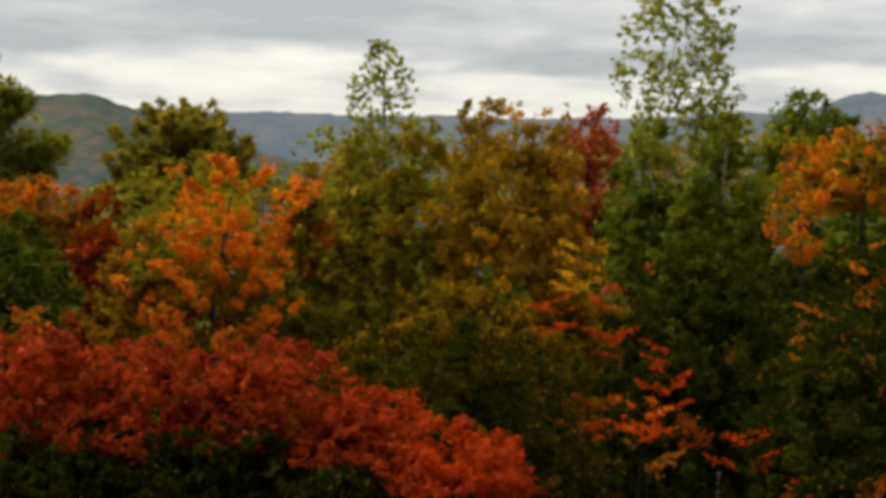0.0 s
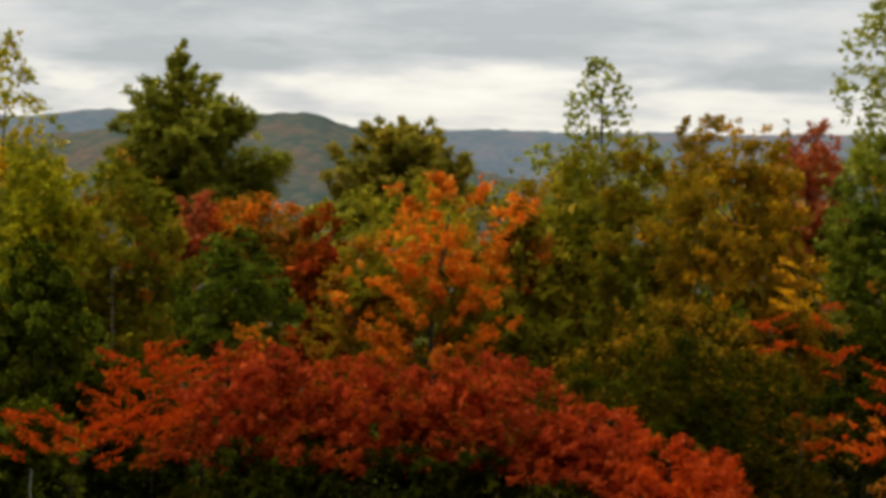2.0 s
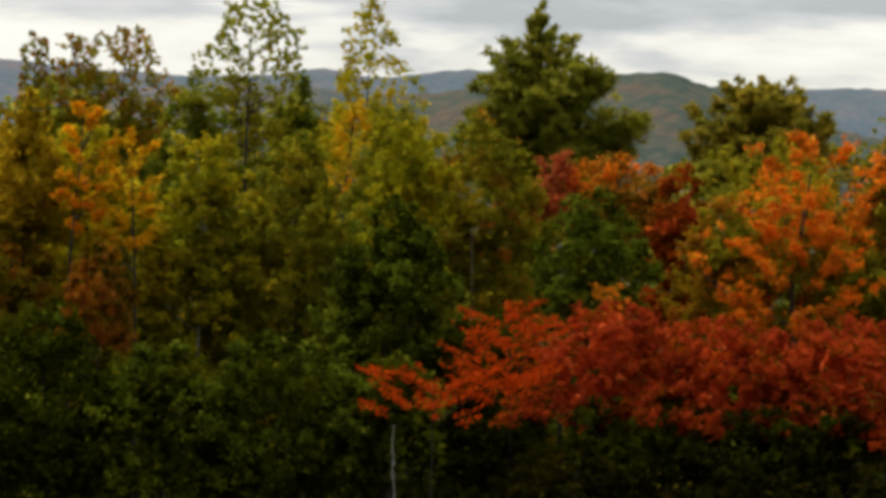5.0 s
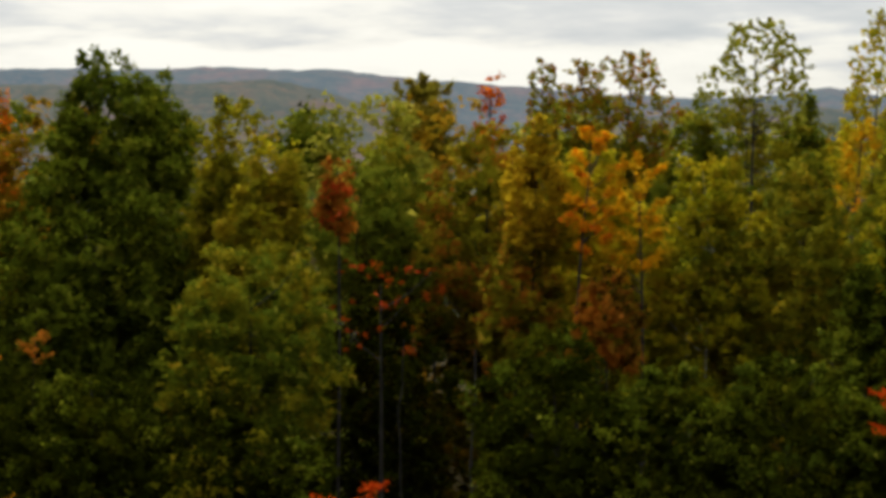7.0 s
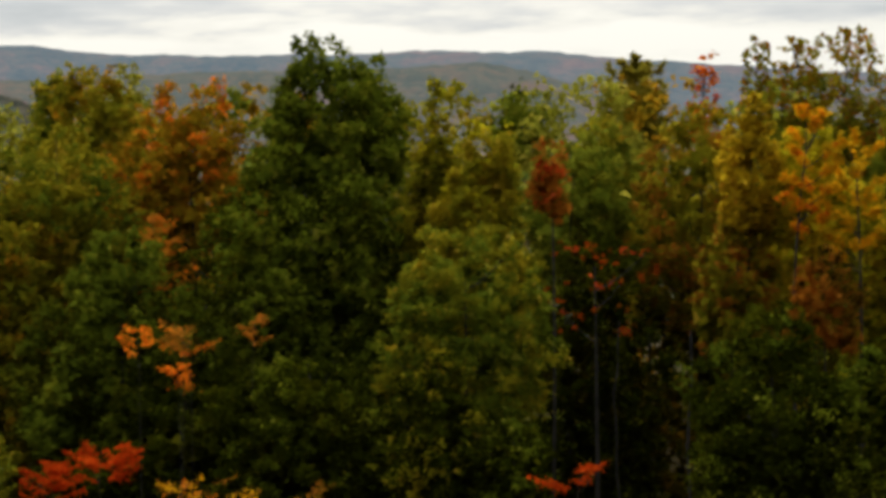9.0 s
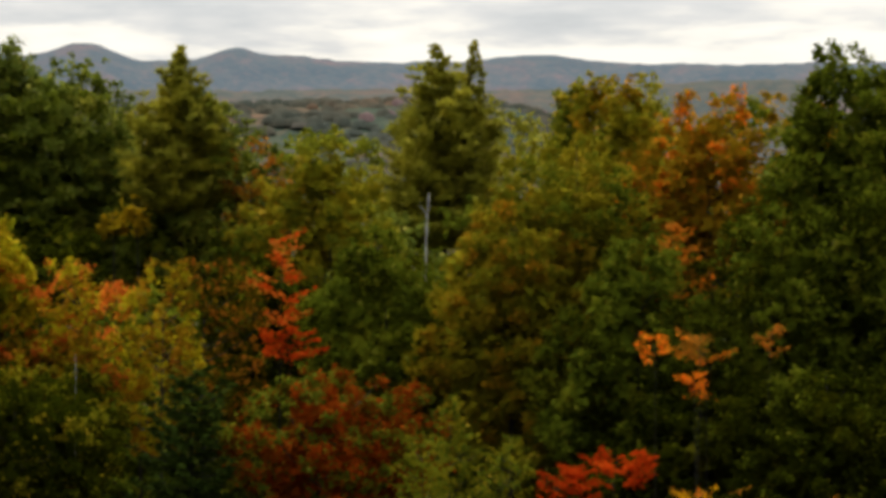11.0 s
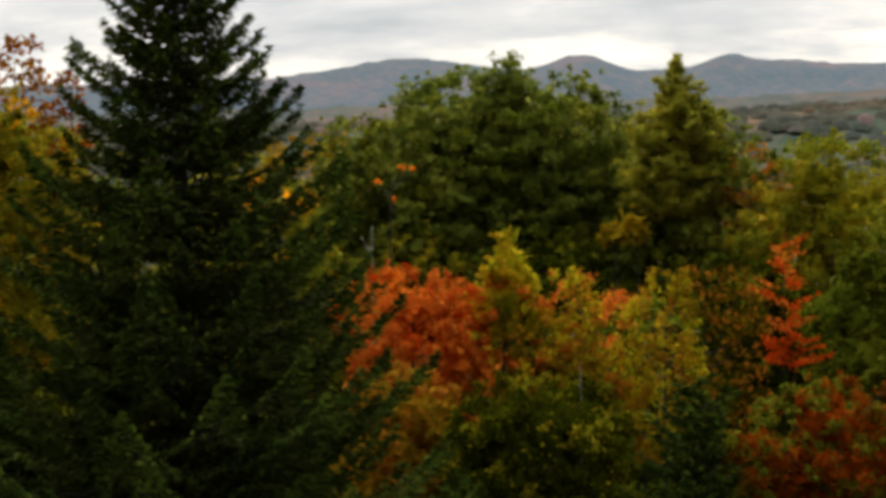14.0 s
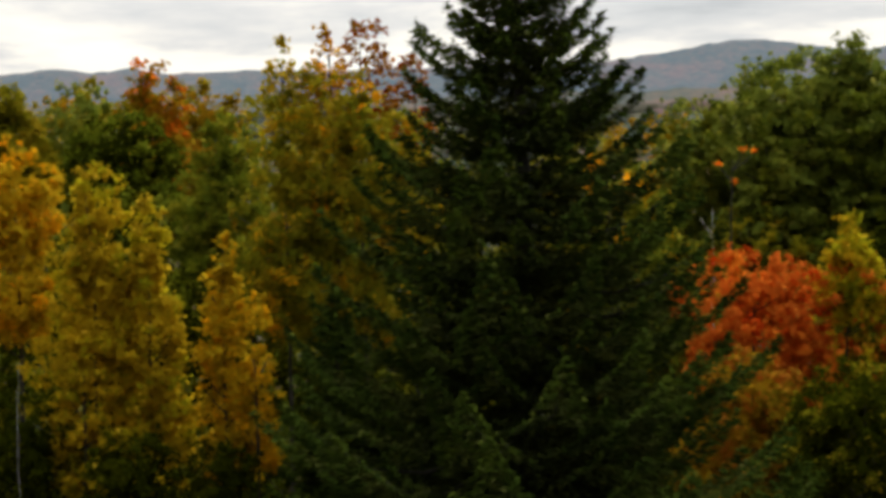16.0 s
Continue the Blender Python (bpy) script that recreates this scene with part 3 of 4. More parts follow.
    root = new(name)
    root.location = (x, y, z0)
    tagged(root, label, "tree", "conifers of the wood")
    H, h, far = top - z0, top - foot, math.hypot(x, y)
    v, f = tube([(0, 0, -0.2), (0.05, 0, H * 0.5), (0, 0.04, H * 0.8), (0, 0, H * 0.99)], [0.016 * H, 0.011 * H, 0.005 * H, 0.01], 8)
    trunk = part("trunk", mesh_from("trunk", v, f, True), BARK, root)
    size = size or 0.0021 * far
    rows, bits = [], []
    up = np.array((0, 0, 1.0))

    def bough(t, z, reach, rise, wide):
        d = np.array((math.cos(t), math.sin(t), 0.0))
        side = np.array((-d[1], d[0], 0.0))

        def at(q):
            q = np.asarray(q)[:, None]
            return d * reach * q + up * (z + reach * (rise * q - 0.16 * np.sin(q * 2.6) + 0.22 * q ** 3))

        bits.append(at(np.linspace(0, 0.95, 5)))
        # tufts stand along the bough, the needles of each spread from its twig
        tufts = max(7, int(6 + 5.5 * reach))
        q = rng.uniform(0.12, 1.0, tufts)
        off = rng.uniform(-1, 1, tufts)
        spread = wide * reach * (1.12 - q) + 0.10
        centre = at(q) + side * (spread * off)[:, None] + up * (rng.normal(0.04, 0.06, tufts) * reach ** 0.5)[:, None]
        ball = (min(0.16, 0.09 * width) + 0.085 * reach) * rng.uniform(0.7, 1.25, tufts)
        m = np.maximum(10, (dense * 6.5 * ball ** 2 / size ** 2).astype(int))
        k = np.repeat(np.arange(tufts), m)
        g = unit(rng.normal(0, 1, (len(k), 3)) + up * 0.5 + d * 0.4)
        pos = centre[k] + g * (ball[k] * rng.uniform(0.3, 1.0, len(k)))[:, None] * (1, 1, 0.62)
        rows.append((pos, unit(g + d * 0.5 + up * 0.35), unit(up * 0.8 + g * 0.5 + rng.normal(0, 0.3, g.shape)), size * rng.uniform(0.8, 1.5, len(k))))

    tiers = max(7, int(h / (0.55 if width > 4 else 0.42)))
    for i in range(tiers):
        k = (i + 0.3) / tiers
        n = max(4, int(boughs * (0.45 + 0.9 * (1 - k))))
        t0 = rng.uniform(0, 6.28)
        for b in range(n):
            reach = max(0.5 * width * float(PROFILE[shape](k)) * rng.uniform(0.68, 1.10), 0.12)
            bough(t0 + 2 * math.pi * (b + rng.uniform(-0.3, 0.3)) / n, (k * 0.95 + rng.uniform(-0.4, 0.4) / tiers) * h, reach, 0.12 + (0.22 if shape == "dome" else 0.5) * k, 0.30)
    aside = math.atan2(x, y) * -1.0
    for length, k in arms:
        for turn in (-0.35, 0.0, 0.35):
            bough(aside + turn, h * (k + rng.normal(0, 0.012)), length * width * (1 - 0.25 * abs(turn)), 0.10, 0.22)
    for q in np.linspace(0.88, 0.99, 4):
        bough(rng.uniform(0, 6.28), h * q, 0.10 + 0.02 * width, 1.2, 0.2)
    lift = np.array((0, 0, foot - z0))
    pos, along, normal, s = (np.concatenate(q) for q in zip(*rows))
    v, f = leaves(pos + lift, along, normal, s * 1.25, s * 0.62)
    part("crown", mesh_from("crown", v, f), PALETTE[palette], root)
    for k in rng.permutation(len(bits))[:16]:
        v, f = tube(bits[k] + lift, np.linspace(0.022 + 0.003 * width, 0.008, 5), 5)
        part("limb", mesh_from("limb", v, f, True), BARK, trunk)
    return root


def stem(name, x, y, top, foot, radius, material, label, seed, forks=0):
    """A bare standing stem, with stubs of broken branches."""
    rng = np.random.default_rng(seed)
    z0 = float(land(x, y))
    root = new(name)
    root.location = (x, y, z0)
    tagged(root, label, "tree", "bare stems")
    s = np.linspace(0, 1, 12)
    H = top - z0
    line = np.stack([0.05 * np.sin(s * 9 + seed) + rng.normal(0, 0.025, 12), 0.05 * np.sin(s * 7), -0.2 + s * (H + 0.2)], 1)
    v, f = tube(line, radius * (1.25 - 0.75 * s), 7)
    trunk = part("trunk", mesh_from("trunk", v, f, True), material, root)
    for k in range(forks):
        h = rng.uniform(0.75, 0.97)
        a = np.array([np.interp(h, s, line[:, q]) for q in range(3)])
        t = rng.uniform(0, 6.28)
        b = a + np.array((math.cos(t), 0.4 * math.sin(t), rng.uniform(0.4, 1.0))) * rng.uniform(0.3, 0.9)
        v, f = tube([a, (a + b) / 2 + rng.normal(0, 0.04, 3), b], [radius * 0.5, radius * 0.35, 0.008], 5)
        part("limb", mesh_from("limb", v, f, True), material, trunk)
    return root



# tall sparse trees and the wood about the opening view
tree("aspen_tree", 8.24, 77.86, 19.92, 14.51, 4.05, "flat", "pale_green", "tall pale-barked aspen with thin grey-green leaves", 101, density=0.75, tuft=0.5, tips=10, bark=BIRCH, limbs=16)
tree("aspen_tree", 6.65, 69.98, 14.60, 8.27, 2.63, "round", "green", "green young aspen beside the tall pale one", 102, accent='oak_green', share=0.35, bark=BIRCH)
tree("birch_tree", 8.32, 65.77, 14.82, 7.86, 3.08, "round", "green", "leafy green birch with slender pale stem", 103, accent='oak_green', share=0.5, bark=BIRCH, tips=9, limbs=14)
tree("oak_tree", 18.45, 110.77, 17.77, 12.85, 5.23, "dome", "oak_green", "dark green tree standing farther back", 105)
tree("maple_tree", 9.87, 61.51, 13.65, 10.88, 1.45, "oval", "rust", "rust and orange maple over dark lower boughs", 106, density=0.6, accent='orange', share=0.55, tips=8)
tree("maple_tree", 11.50, 59.19, 14.24, 12.26, 3.66, "round", "amber_olive", "yellow and orange maple crown", 107, accent='orange', share=0.45, tips=7)
tree("maple_tree", 12.24, 65.16, 13.03, 7.31, 4.96, "round", "oak_green", "green maple with shade put into its dark leaves", 289, accent='shade_dark_green', share=0.5)
tree("maple_tree", 5.68, 86.11, 15.70, 10.92, 2.68, "oval", "pink_red", "pinkish red young maple behind the olive trees", 110, density=0.8, tips=10)
tree("maple_tree", 6.88, 84.02, 14.12, 10.54, 1.53, "round", "grey_green", "slim grey-green tree at the edge of the red one", 111)

# olive and amber trees with the slim poplar
tree("poplar_tree", -2.14, 74.27, 17.17, 13.80, 4.41, "poplar", "pale_green", "slim young poplar with a thin pointed top", 112, density=0.75, tuft=0.36, lumps=320, tips=6, limbs=18)
tree("poplar_tree", -2.69, 70.25, 14.32, 8.06, 2.91, "round", "grey_green", "soft grey-green lower crown of young poplar", 113, accent='olive', share=0.5)
tree("maple_tree", -1.47, 64.28, 14.19, 6.09, 4.32, "oval", "olive", "olive-green broad tree, leaves starting to turn", 114, tips=10, accent='amber_olive', share=0.2)
tree("maple_tree", 2.13, 62.26, 14.71, 6.35, 4.58, "oval", "amber_olive", "amber and olive maple in full crown", 115, tips=12, accent='yellow_orange', share=0.16)
tree("maple_tree", 0.32, 55.30, 9.81, 5.95, 5.85, "round", "bronze", "lower maple with shade in its bronze-olive leaves", 116, accent='amber_olive', share=0.4)
tree("maple_tree", 0.79, 75.30, 15.28, 12.33, 1.17, "column", "amber_olive", "thin leading shoot of an olive maple", 118, density=0.7, tuft=0.6, tips=4)

# orange maple and the small trees about it
tree("maple_tree", -5.80, 54.49, 11.12, 8.24, 4.74, "fan", "orange", "glowing orange maple with layered boughs", 139, density=1.0, tuft=0.75, tiers=25, tips=4, accent='coral', share=0.15, limbs=3)
tree("maple_tree", -5.28, 55.05, 12.90, 9.70, 4.14, "fan", "orange", "upper boughs of the glowing orange maple", 140, density=1.0, tuft=0.72, tiers=22, tips=6, accent='coral', share=0.2, limbs=3)
tree("maple_tree", -6.17, 56.46, 11.89, 8.17, 4.03, "fan", "olive", "duller orange boughs behind the glowing maple", 290, accent='orange', share=0.2, density=0.8)
tree("maple_tree", 3.60, 58.19, 10.96, 9.54, 1.55, "flat", "yellow_orange", "amber-yellow bough end of a young maple", 291, layered=0.3, density=0.8, lumps=16, tuft=0.8, accent='rust', share=0.3, limbs=3)
tree("maple_tree", -3.67, 60.19, 12.36, 10.00, 1.56, "round", "rust", "rust-orange maple behind the orange one", 141, accent='orange', share=0.5, limbs=3)
tree("maple_tree", -7.69, 56.78, 11.27, 8.26, 2.37, "round", "amber_olive", "amber and orange sapling beside the orange maple", 142, accent='rust', share=0.45, density=0.9)
tree("maple_tree", -10.39, 66.49, 12.09, 7.66, 2.26, "round", "dark_red", "dark red maple in the second row", 143, tips=6, accent='crimson', share=0.3)
tree("maple_tree", -14.92, 80.94, 12.50, 9.63, 3.83, "flat", "rust", "rust-orange tree in the back row", 144, accent='orange', share=0.35, tips=8)
tree("maple_tree", -16.99, 78.48, 12.39, 10.07, 1.66, "round", "pink_red", "small bright crimson tree in the back row", 145, tips=5, accent='crimson', share=0.4)
tree("oak_tree", -11.48, 58.18, 11.36, 8.29, 2.91, "round", "oak_green", "dense dark green rounded tree", 146, accent='shade_dark_green', share=0.4)
tree("birch_tree", -15.62, 63.40, 13.51, 7.55, 3.37, "round", "olive", "olive tree with some rust among its leaves", 147, accent='rust', share=0.2, tips=7)
tree("maple_tree", -3.52, 60.20, 11.94, 7.44, 4.05, "round", "olive", "olive-green tree filling in behind the maple", 148, accent='bronze', share=0.4)
pine("pine_tree", -13.39, 111.50, 16.36, 7.55, 10.33, "brown_pine", "broad-topped pine with brown-tinged needles", 150, shape='dome', boughs=14, dense=1.2)
pine("pine_tree", -21.94, 97.87, 19.08, 8.30, 10.35, "mid_pine", "tall white pine over the autumn trees", 151, shape="pine", boughs=10, dense=1.0, arms=((0.62, 0.26), (0.58, 0.32), (0.40, 0.55), (0.36, 0.62)))

# scarlet and crimson shrubs at the front of the wood
tree("maple_shrub", -8.74, 46.89, 9.05, 6.81, 3.26, "dome", "crimson", "broad crimson shrub with a rounded top", 132, category='shrub', tips=6, density=0.95, tuft=0.8, limbs=3, accent='dark_red', share=0.2)
tree("maple_shrub", -6.16, 46.39, 8.86, 6.94, 3.62, "dome", "crimson", "broad crimson shrub merging with its neighbours", 133, category='shrub', tips=6, density=0.95, tuft=0.8, limbs=3, accent='dark_red', share=0.35)
tree("maple_shrub", -3.58, 46.16, 8.94, 7.05, 3.64, "dome", "crimson", "deep crimson shrub in the middle of the thicket", 280, category='shrub', tips=6, density=0.95, tuft=0.8, limbs=3, accent='dark_red', share=0.4)
tree("maple_shrub", -1.40, 45.28, 8.08, 6.75, 2.39, "dome", "crimson", "rounded crimson shrub lower at the edge", 134, category='shrub', tips=5, density=0.95, tuft=0.8, limbs=3, accent='scarlet', share=0.15)
# shade beneath the crimson leaves is put into these two bushes' colours
tree("maple_shrub", -7.81, 45.43, 7.29, 5.68, 3.56, "flat", "shade_dark_green", "low dark green bush under the crimson shrubs", 301, category='shrub', tips=4, accent='brush', share=0.4, limbs=3)
tree("maple_shrub", -4.57, 45.27, 7.37, 5.82, 3.75, "flat", "shade_dark_green", "low dark bush beneath crimson leaves", 302, category='shrub', tips=4, accent='brush', share=0.5, limbs=3)
tree("maple_shrub", 0.24, 44.30, 7.46, 6.23, 3.20, "dome", "scarlet", "bright red low shrub at the edge", 135, category='shrub', tips=4, accent='crimson', share=0.6, limbs=3)

# yellow birch, thin aspens and the mixed wood
tree("birch_tree", -22.03, 72.00, 17.63, 10.68, 3.50, "birch_flame", "yellow_green", "slim birch turning yellow, pointed top", 154, density=0.62, tuft=0.55, tips=4, accent='gold', share=0.2)
tree("birch_tree", -21.24, 68.06, 13.93, 11.29, 2.03, "round", "gold", "golden yellow birch bough", 155, density=0.7, tuft=0.6, accent='yellow_orange', share=0.3)
tree("birch_tree", -17.23, 59.87, 13.24, 9.01, 2.49, "oval", "yellow_green", "yellow-green young birch below the pine", 281, accent='olive', share=0.5)
tree("aspen_tree", -28.30, 77.28, 17.88, 14.57, 3.32, "oval", "pale_green", "thin aspen top with open grey-green leaves", 156, density=0.42, tuft=0.42, tips=8, limbs=14, accent='olive', share=0.4)
tree("aspen_tree", -28.93, 78.11, 15.14, 10.21, 1.72, "column", "olive", "lower crown of a slim aspen", 157, density=0.7)
tree("aspen_tree", -27.94, 81.65, 15.36, 12.16, 1.67, "spire", "green", "slim green tree in the back row", 158)
tree("maple_tree", -34.99, 81.07, 17.06, 12.35, 2.97, "oval", "olive", "brownish tree top above the wood", 159, density=0.75, tuft=0.6, tips=8, accent='rust', share=0.35)
tree("maple_tree", -38.20, 79.61, 16.77, 13.70, 1.37, "oval", "olive", "thin tree top with a few brown leaves", 160, density=0.5, tuft=0.5, accent='rust', share=0.3, tips=7)
tree("maple_tree", -36.45, 79.33, 16.73, 13.69, 1.35, "oval", "olive", "thin tree top, nearly bare", 161, density=0.5, tuft=0.5, accent='rust', share=0.3, tips=7)
tree("oak_tree", -37.37, 82.20, 15.38, 9.08, 7.24, "flat", "green", "green tree filling the back row", 162, accent='olive', share=0.4)
tree("aspen_tree", -31.04, 78.38, 14.63, 8.87, 3.16, "dome", "green", "green tree of the back row", 163, accent='olive', share=0.3)
tree("oak_tree", -27.03, 79.85, 14.21, 8.47, 4.58, "flat", "olive", "olive-green tree of the back row", 282, accent='green', share=0.4)
tree("maple_tree", -32.82, 64.42, 15.47, 12.08, 1.03, "birch_flame", "orange", "narrow red-orange spire of a young maple", 164, density=0.7, tips=6, accent='scarlet', share=0.35)
tree("maple_tree", -31.24, 60.74, 13.74, 8.01, 4.32, "round", "olive", "brownish orange maple with green inside", 165, accent='rust', share=0.32, tips=9)
tree("maple_tree", -26.93, 55.62, 13.79, 10.48, 1.75, "birch_flame", "gold", "yellow maple tipped with orange", 166, density=0.9, tuft=0.8, accent='amber_olive', share=0.25, tips=9)
tree("maple_tree", -23.57, 54.96, 12.76, 9.46, 2.04, "fan", "yellow_orange", "golden orange maple in full colour", 167, density=0.8, tuft=0.75, tiers=20, accent='gold', share=0.35, tips=9)
tree("maple_tree", -24.81, 54.96, 13.38, 10.21, 1.71, "fan", "yellow_orange", "orange-tipped young maple, yellow-green below", 303, density=0.85, tuft=0.75, tiers=15, accent='orange', share=0.2, tips=7)
tree("maple_tree", -25.86, 57.01, 12.81, 8.20, 2.34, "oval", "yellow_green", "olive maple turning yellow between gold neighbours", 304, accent='gold', share=0.35, tips=7)
tree("maple_tree", -24.38, 57.87, 11.28, 6.74, 1.86, "oval", "yellow_green", "yellowing olive maple below the golden one", 305, accent='olive', share=0.55, tips=7)
tree("maple_tree", -27.44, 55.93, 10.94, 7.08, 2.25, "round", "olive", "yellow-green maple beside the gold one", 168, accent='rust', share=0.35)
tree("maple_tree", -23.69, 53.27, 9.64, 7.41, 1.81, "round", "rust", "small rust-brown maple in shade", 169, accent='bronze', share=0.4, density=0.9, tuft=0.7)
tree("birch_tree", -22.92, 59.00, 12.59, 5.08, 2.86, "oval", "olive", "olive-green birch, tall and leafy", 170, accent='yellow_green', share=0.6, bark=BIRCH)
tree("maple_tree", -20.85, 60.82, 12.77, 5.01, 4.32, "round", "olive", "green maple with bronze patches", 171, accent='green', share=0.45)
tree("birch_tree", -18.71, 63.60, 13.57, 5.53, 3.60, "round", "green", "green tree below the yellow birch", 172, accent='olive', share=0.4)
tree("maple_tree", -15.18, 52.13, 11.14, 6.43, 3.50, "round", "shade_dark_green", "dark green tree of the middle row", 173, accent='oak_green', share=0.4)
# front maples: the shade at their foot is put into the leaf colour
tree("maple_tree", -15.60, 44.65, 8.32, 5.37, 3.54, "round", "shade_dark_green", "bushy green maple at the front", 175, accent='oak_green', share=0.35)
tree("maple_tree", -13.17, 44.91, 7.92, 5.50, 2.05, "round", "shade_dark_green", "dark bushy maple with olive tips", 174, accent='oak_green', share=0.35)
tree("maple_tree", -17.87, 43.80, 8.05, 5.33, 3.29, "round", "shade_dark_green", "dark green maple at the front of the wood", 176, accent='oak_green', share=0.35)
tree("maple_tree", -20.76, 43.61, 8.82, 5.16, 3.36, "round", "shade_dark_green", "dark maple with a few dull red boughs", 177, accent='oak_green', share=0.15)
tree("maple_tree", -35.80, 62.81, 13.27, 8.52, 3.36, "round", "green", "fresh green rounded tree", 178, accent='olive', share=0.3)

# dark oak and the green heart of the wood
pine("pine_tree", -50.75, 92.27, 16.76, 4.09, 12.09, "brown_pine", "far pine with rounded top", 180, shape='dome')
tree("oak_tree", -52.72, 85.33, 15.28, 10.26, 3.24, "dome", "oak_green", "dark green tree far back", 181, accent='shade_dark_green', share=0.3)
tree("oak_tree", -37.41, 49.82, 14.16, 7.16, 5.47, "oak", "oak_green", "big dark green oak with a lumpy crown", 183, tips=6, accent='shade_dark_green', share=0.25)
tree("oak_tree", -38.18, 50.49, 15.58, 11.99, 2.70, "oval", "oak_green", "upper crown of the oak's twin stem", 184, tips=5, density=1.15)
tree("oak_tree", -36.86, 51.46, 15.01, 12.00, 1.72, "round", "oak_green", "side crown of the dark oak", 185, tips=4)
# lower boughs mix in the shade-dark green; the upper crown stays lighter
tree("oak_tree", -36.52, 45.44, 11.09, 5.05, 4.44, "round", "oak_green", "broad lower boughs of the dark oak", 283, accent='shade_dark_green', share=0.5)
tree("oak_tree", -35.30, 47.65, 11.54, 4.32, 4.74, "round", "oak_green", "broad leafy side of the dark oak", 284, accent='shade_dark_green', share=0.45)
tree("birch_tree", -33.75, 49.97, 14.17, 7.96, 2.02, "birch_flame", "olive", "yellowing olive birch beside the oak", 186, accent='yellow_green', share=0.3, tips=6)
tree("birch_tree", -31.53, 49.03, 12.97, 6.89, 2.48, "oval", "olive", "olive birch with fine leaves", 187, accent='yellow_green', share=0.25, tips=8)
tree("birch_tree", -29.86, 45.35, 10.32, 6.12, 3.92, "oval", "oak_green", "grey-green birch with fine leaves", 188, accent='olive', share=0.45, tips=8)
tree("birch_tree", -28.19, 41.66, 7.59, 4.43, 2.33, "round", "shade_dark_green", "olive birch thicket with yellow leaves", 189, accent='olive', share=0.3, tips=8)
tree("birch_tree", -26.72, 42.61, 6.04, 4.22, 1.95, "round", "shade_dark_green", "dark birch thicket with a few yellow leaves", 190, accent='oak_green', share=0.3, tips=8)
tree("maple_tree", -29.56, 49.09, 12.48, 10.71, 0.89, "oval", "rust", "narrow dull red maple between green trees", 191, accent='crimson', share=0.4, tips=6, density=0.8)
tree("maple_tree", -29.02, 50.56, 9.79, 7.69, 2.78, "flat", "dark_red", "dull red maple sprays in deep shade", 192, density=0.7, tuft=0.5, lumps=40, accent='crimson', share=0.2, limbs=3)
tree("maple_tree", -33.44, 57.25, 12.68, 8.95, 3.42, "round", "green", "fresh green maple behind the red", 193, accent='oak_green', share=0.4)
# fills a dark gap, its leaves coloured as deep shade
tree("maple_tree", -31.00, 54.04, 9.93, 2.69, 3.54, "round", "shade_dark_green", "shade-dark tree in the middle of the wood", 194, accent='brush', share=0.5)

# orange-tipped maple and the low colours before it
tree("maple_tree", -41.75, 48.91, 14.39, 9.67, 3.90, "round", "amber_olive", "amber-olive maple with orange top", 195, accent='orange', share=0.25, tips=10)
tree("maple_tree", -45.72, 49.38, 14.92, 6.44, 4.52, "round", "olive", "olive maple tipped with orange", 198, accent='amber_olive', share=0.4, tips=9)
tree("maple_tree", -43.19, 44.89, 12.94, 3.97, 5.31, "oval", "olive", "broad olive tree with dense leaves", 199, accent='oak_green', share=0.4)
tree("maple_tree", -43.03, 42.24, 11.52, 5.49, 4.90, "round", "olive", "broad olive maple with rusty patches", 218, accent='amber_olive', share=0.35, tips=7)
tree("maple_tree", -38.50, 42.44, 10.22, 4.60, 5.03, "round", "oak_green", "olive-green maple with a shaded foot", 285, accent='shade_dark_green', share=0.3)
tree("oak_tree", -63.92, 66.59, 15.76, 9.61, 2.86, "dome", "green", "rounded green tree of the back row", 200, accent='olive', share=0.4)
tree("aspen_tree", -61.84, 68.52, 16.01, 9.60, 2.86, "dome", "pine", "pointed green tree of the back row", 201, accent='olive', share=0.4)
# these two also carry the low shade in their leaf colour
tree("maple_tree", -35.99, 41.99, 7.14, 3.41, 5.14, "round", "shade_dark_green", "dark green maple at the front", 206, accent='oak_green', share=0.05)
tree("maple_tree", -32.33, 42.38, 7.31, 3.71, 4.40, "round", "shade_dark_green", "broad dark green maple", 207, accent='oak_green', share=0.2)

# pine with the dead stem, dome-shaped oak and red-leaved shrubs
pine("pine_tree", -62.75, 57.78, 16.14, 5.18, 9.05, "pine", "young white pine with two leading tips", 215, shape='dome', boughs=10)
tree("pine_tree", -62.92, 57.60, 16.84, 14.09, 1.43, "birch_flame", "pine", "leading shoots of a young pine", 216, density=0.7, tuft=0.45, tips=6, group="conifers of the wood")
tree("pine_tree", -61.91, 58.68, 16.96, 14.06, 0.82, "birch_flame", "pine", "second leading shoot of a young pine", 286, density=0.7, tuft=0.4, tips=4, group="conifers of the wood")
tree("maple_tree", -49.37, 44.25, 9.38, 5.96, 2.74, "round", "shade_dark_green", "olive tree beneath the pine", 219, accent='oak_green', share=0.4)
tree("maple_tree", -58.95, 48.45, 13.21, 6.67, 5.52, "round", "olive", "soft olive-green tree of the middle row", 220, accent='green', share=0.4, tips=8)
tree("maple_tree", -63.49, 49.16, 13.17, 8.92, 2.39, "oval", "rust", "rust-orange small maple by the oak", 221, density=0.6, accent='amber_olive', share=0.45)
tree("maple_tree", -47.05, 40.84, 10.44, 5.69, 4.10, "round", "oak_green", "dark green rounded tree below the pine", 222, accent='shade_dark_green', share=0.3)
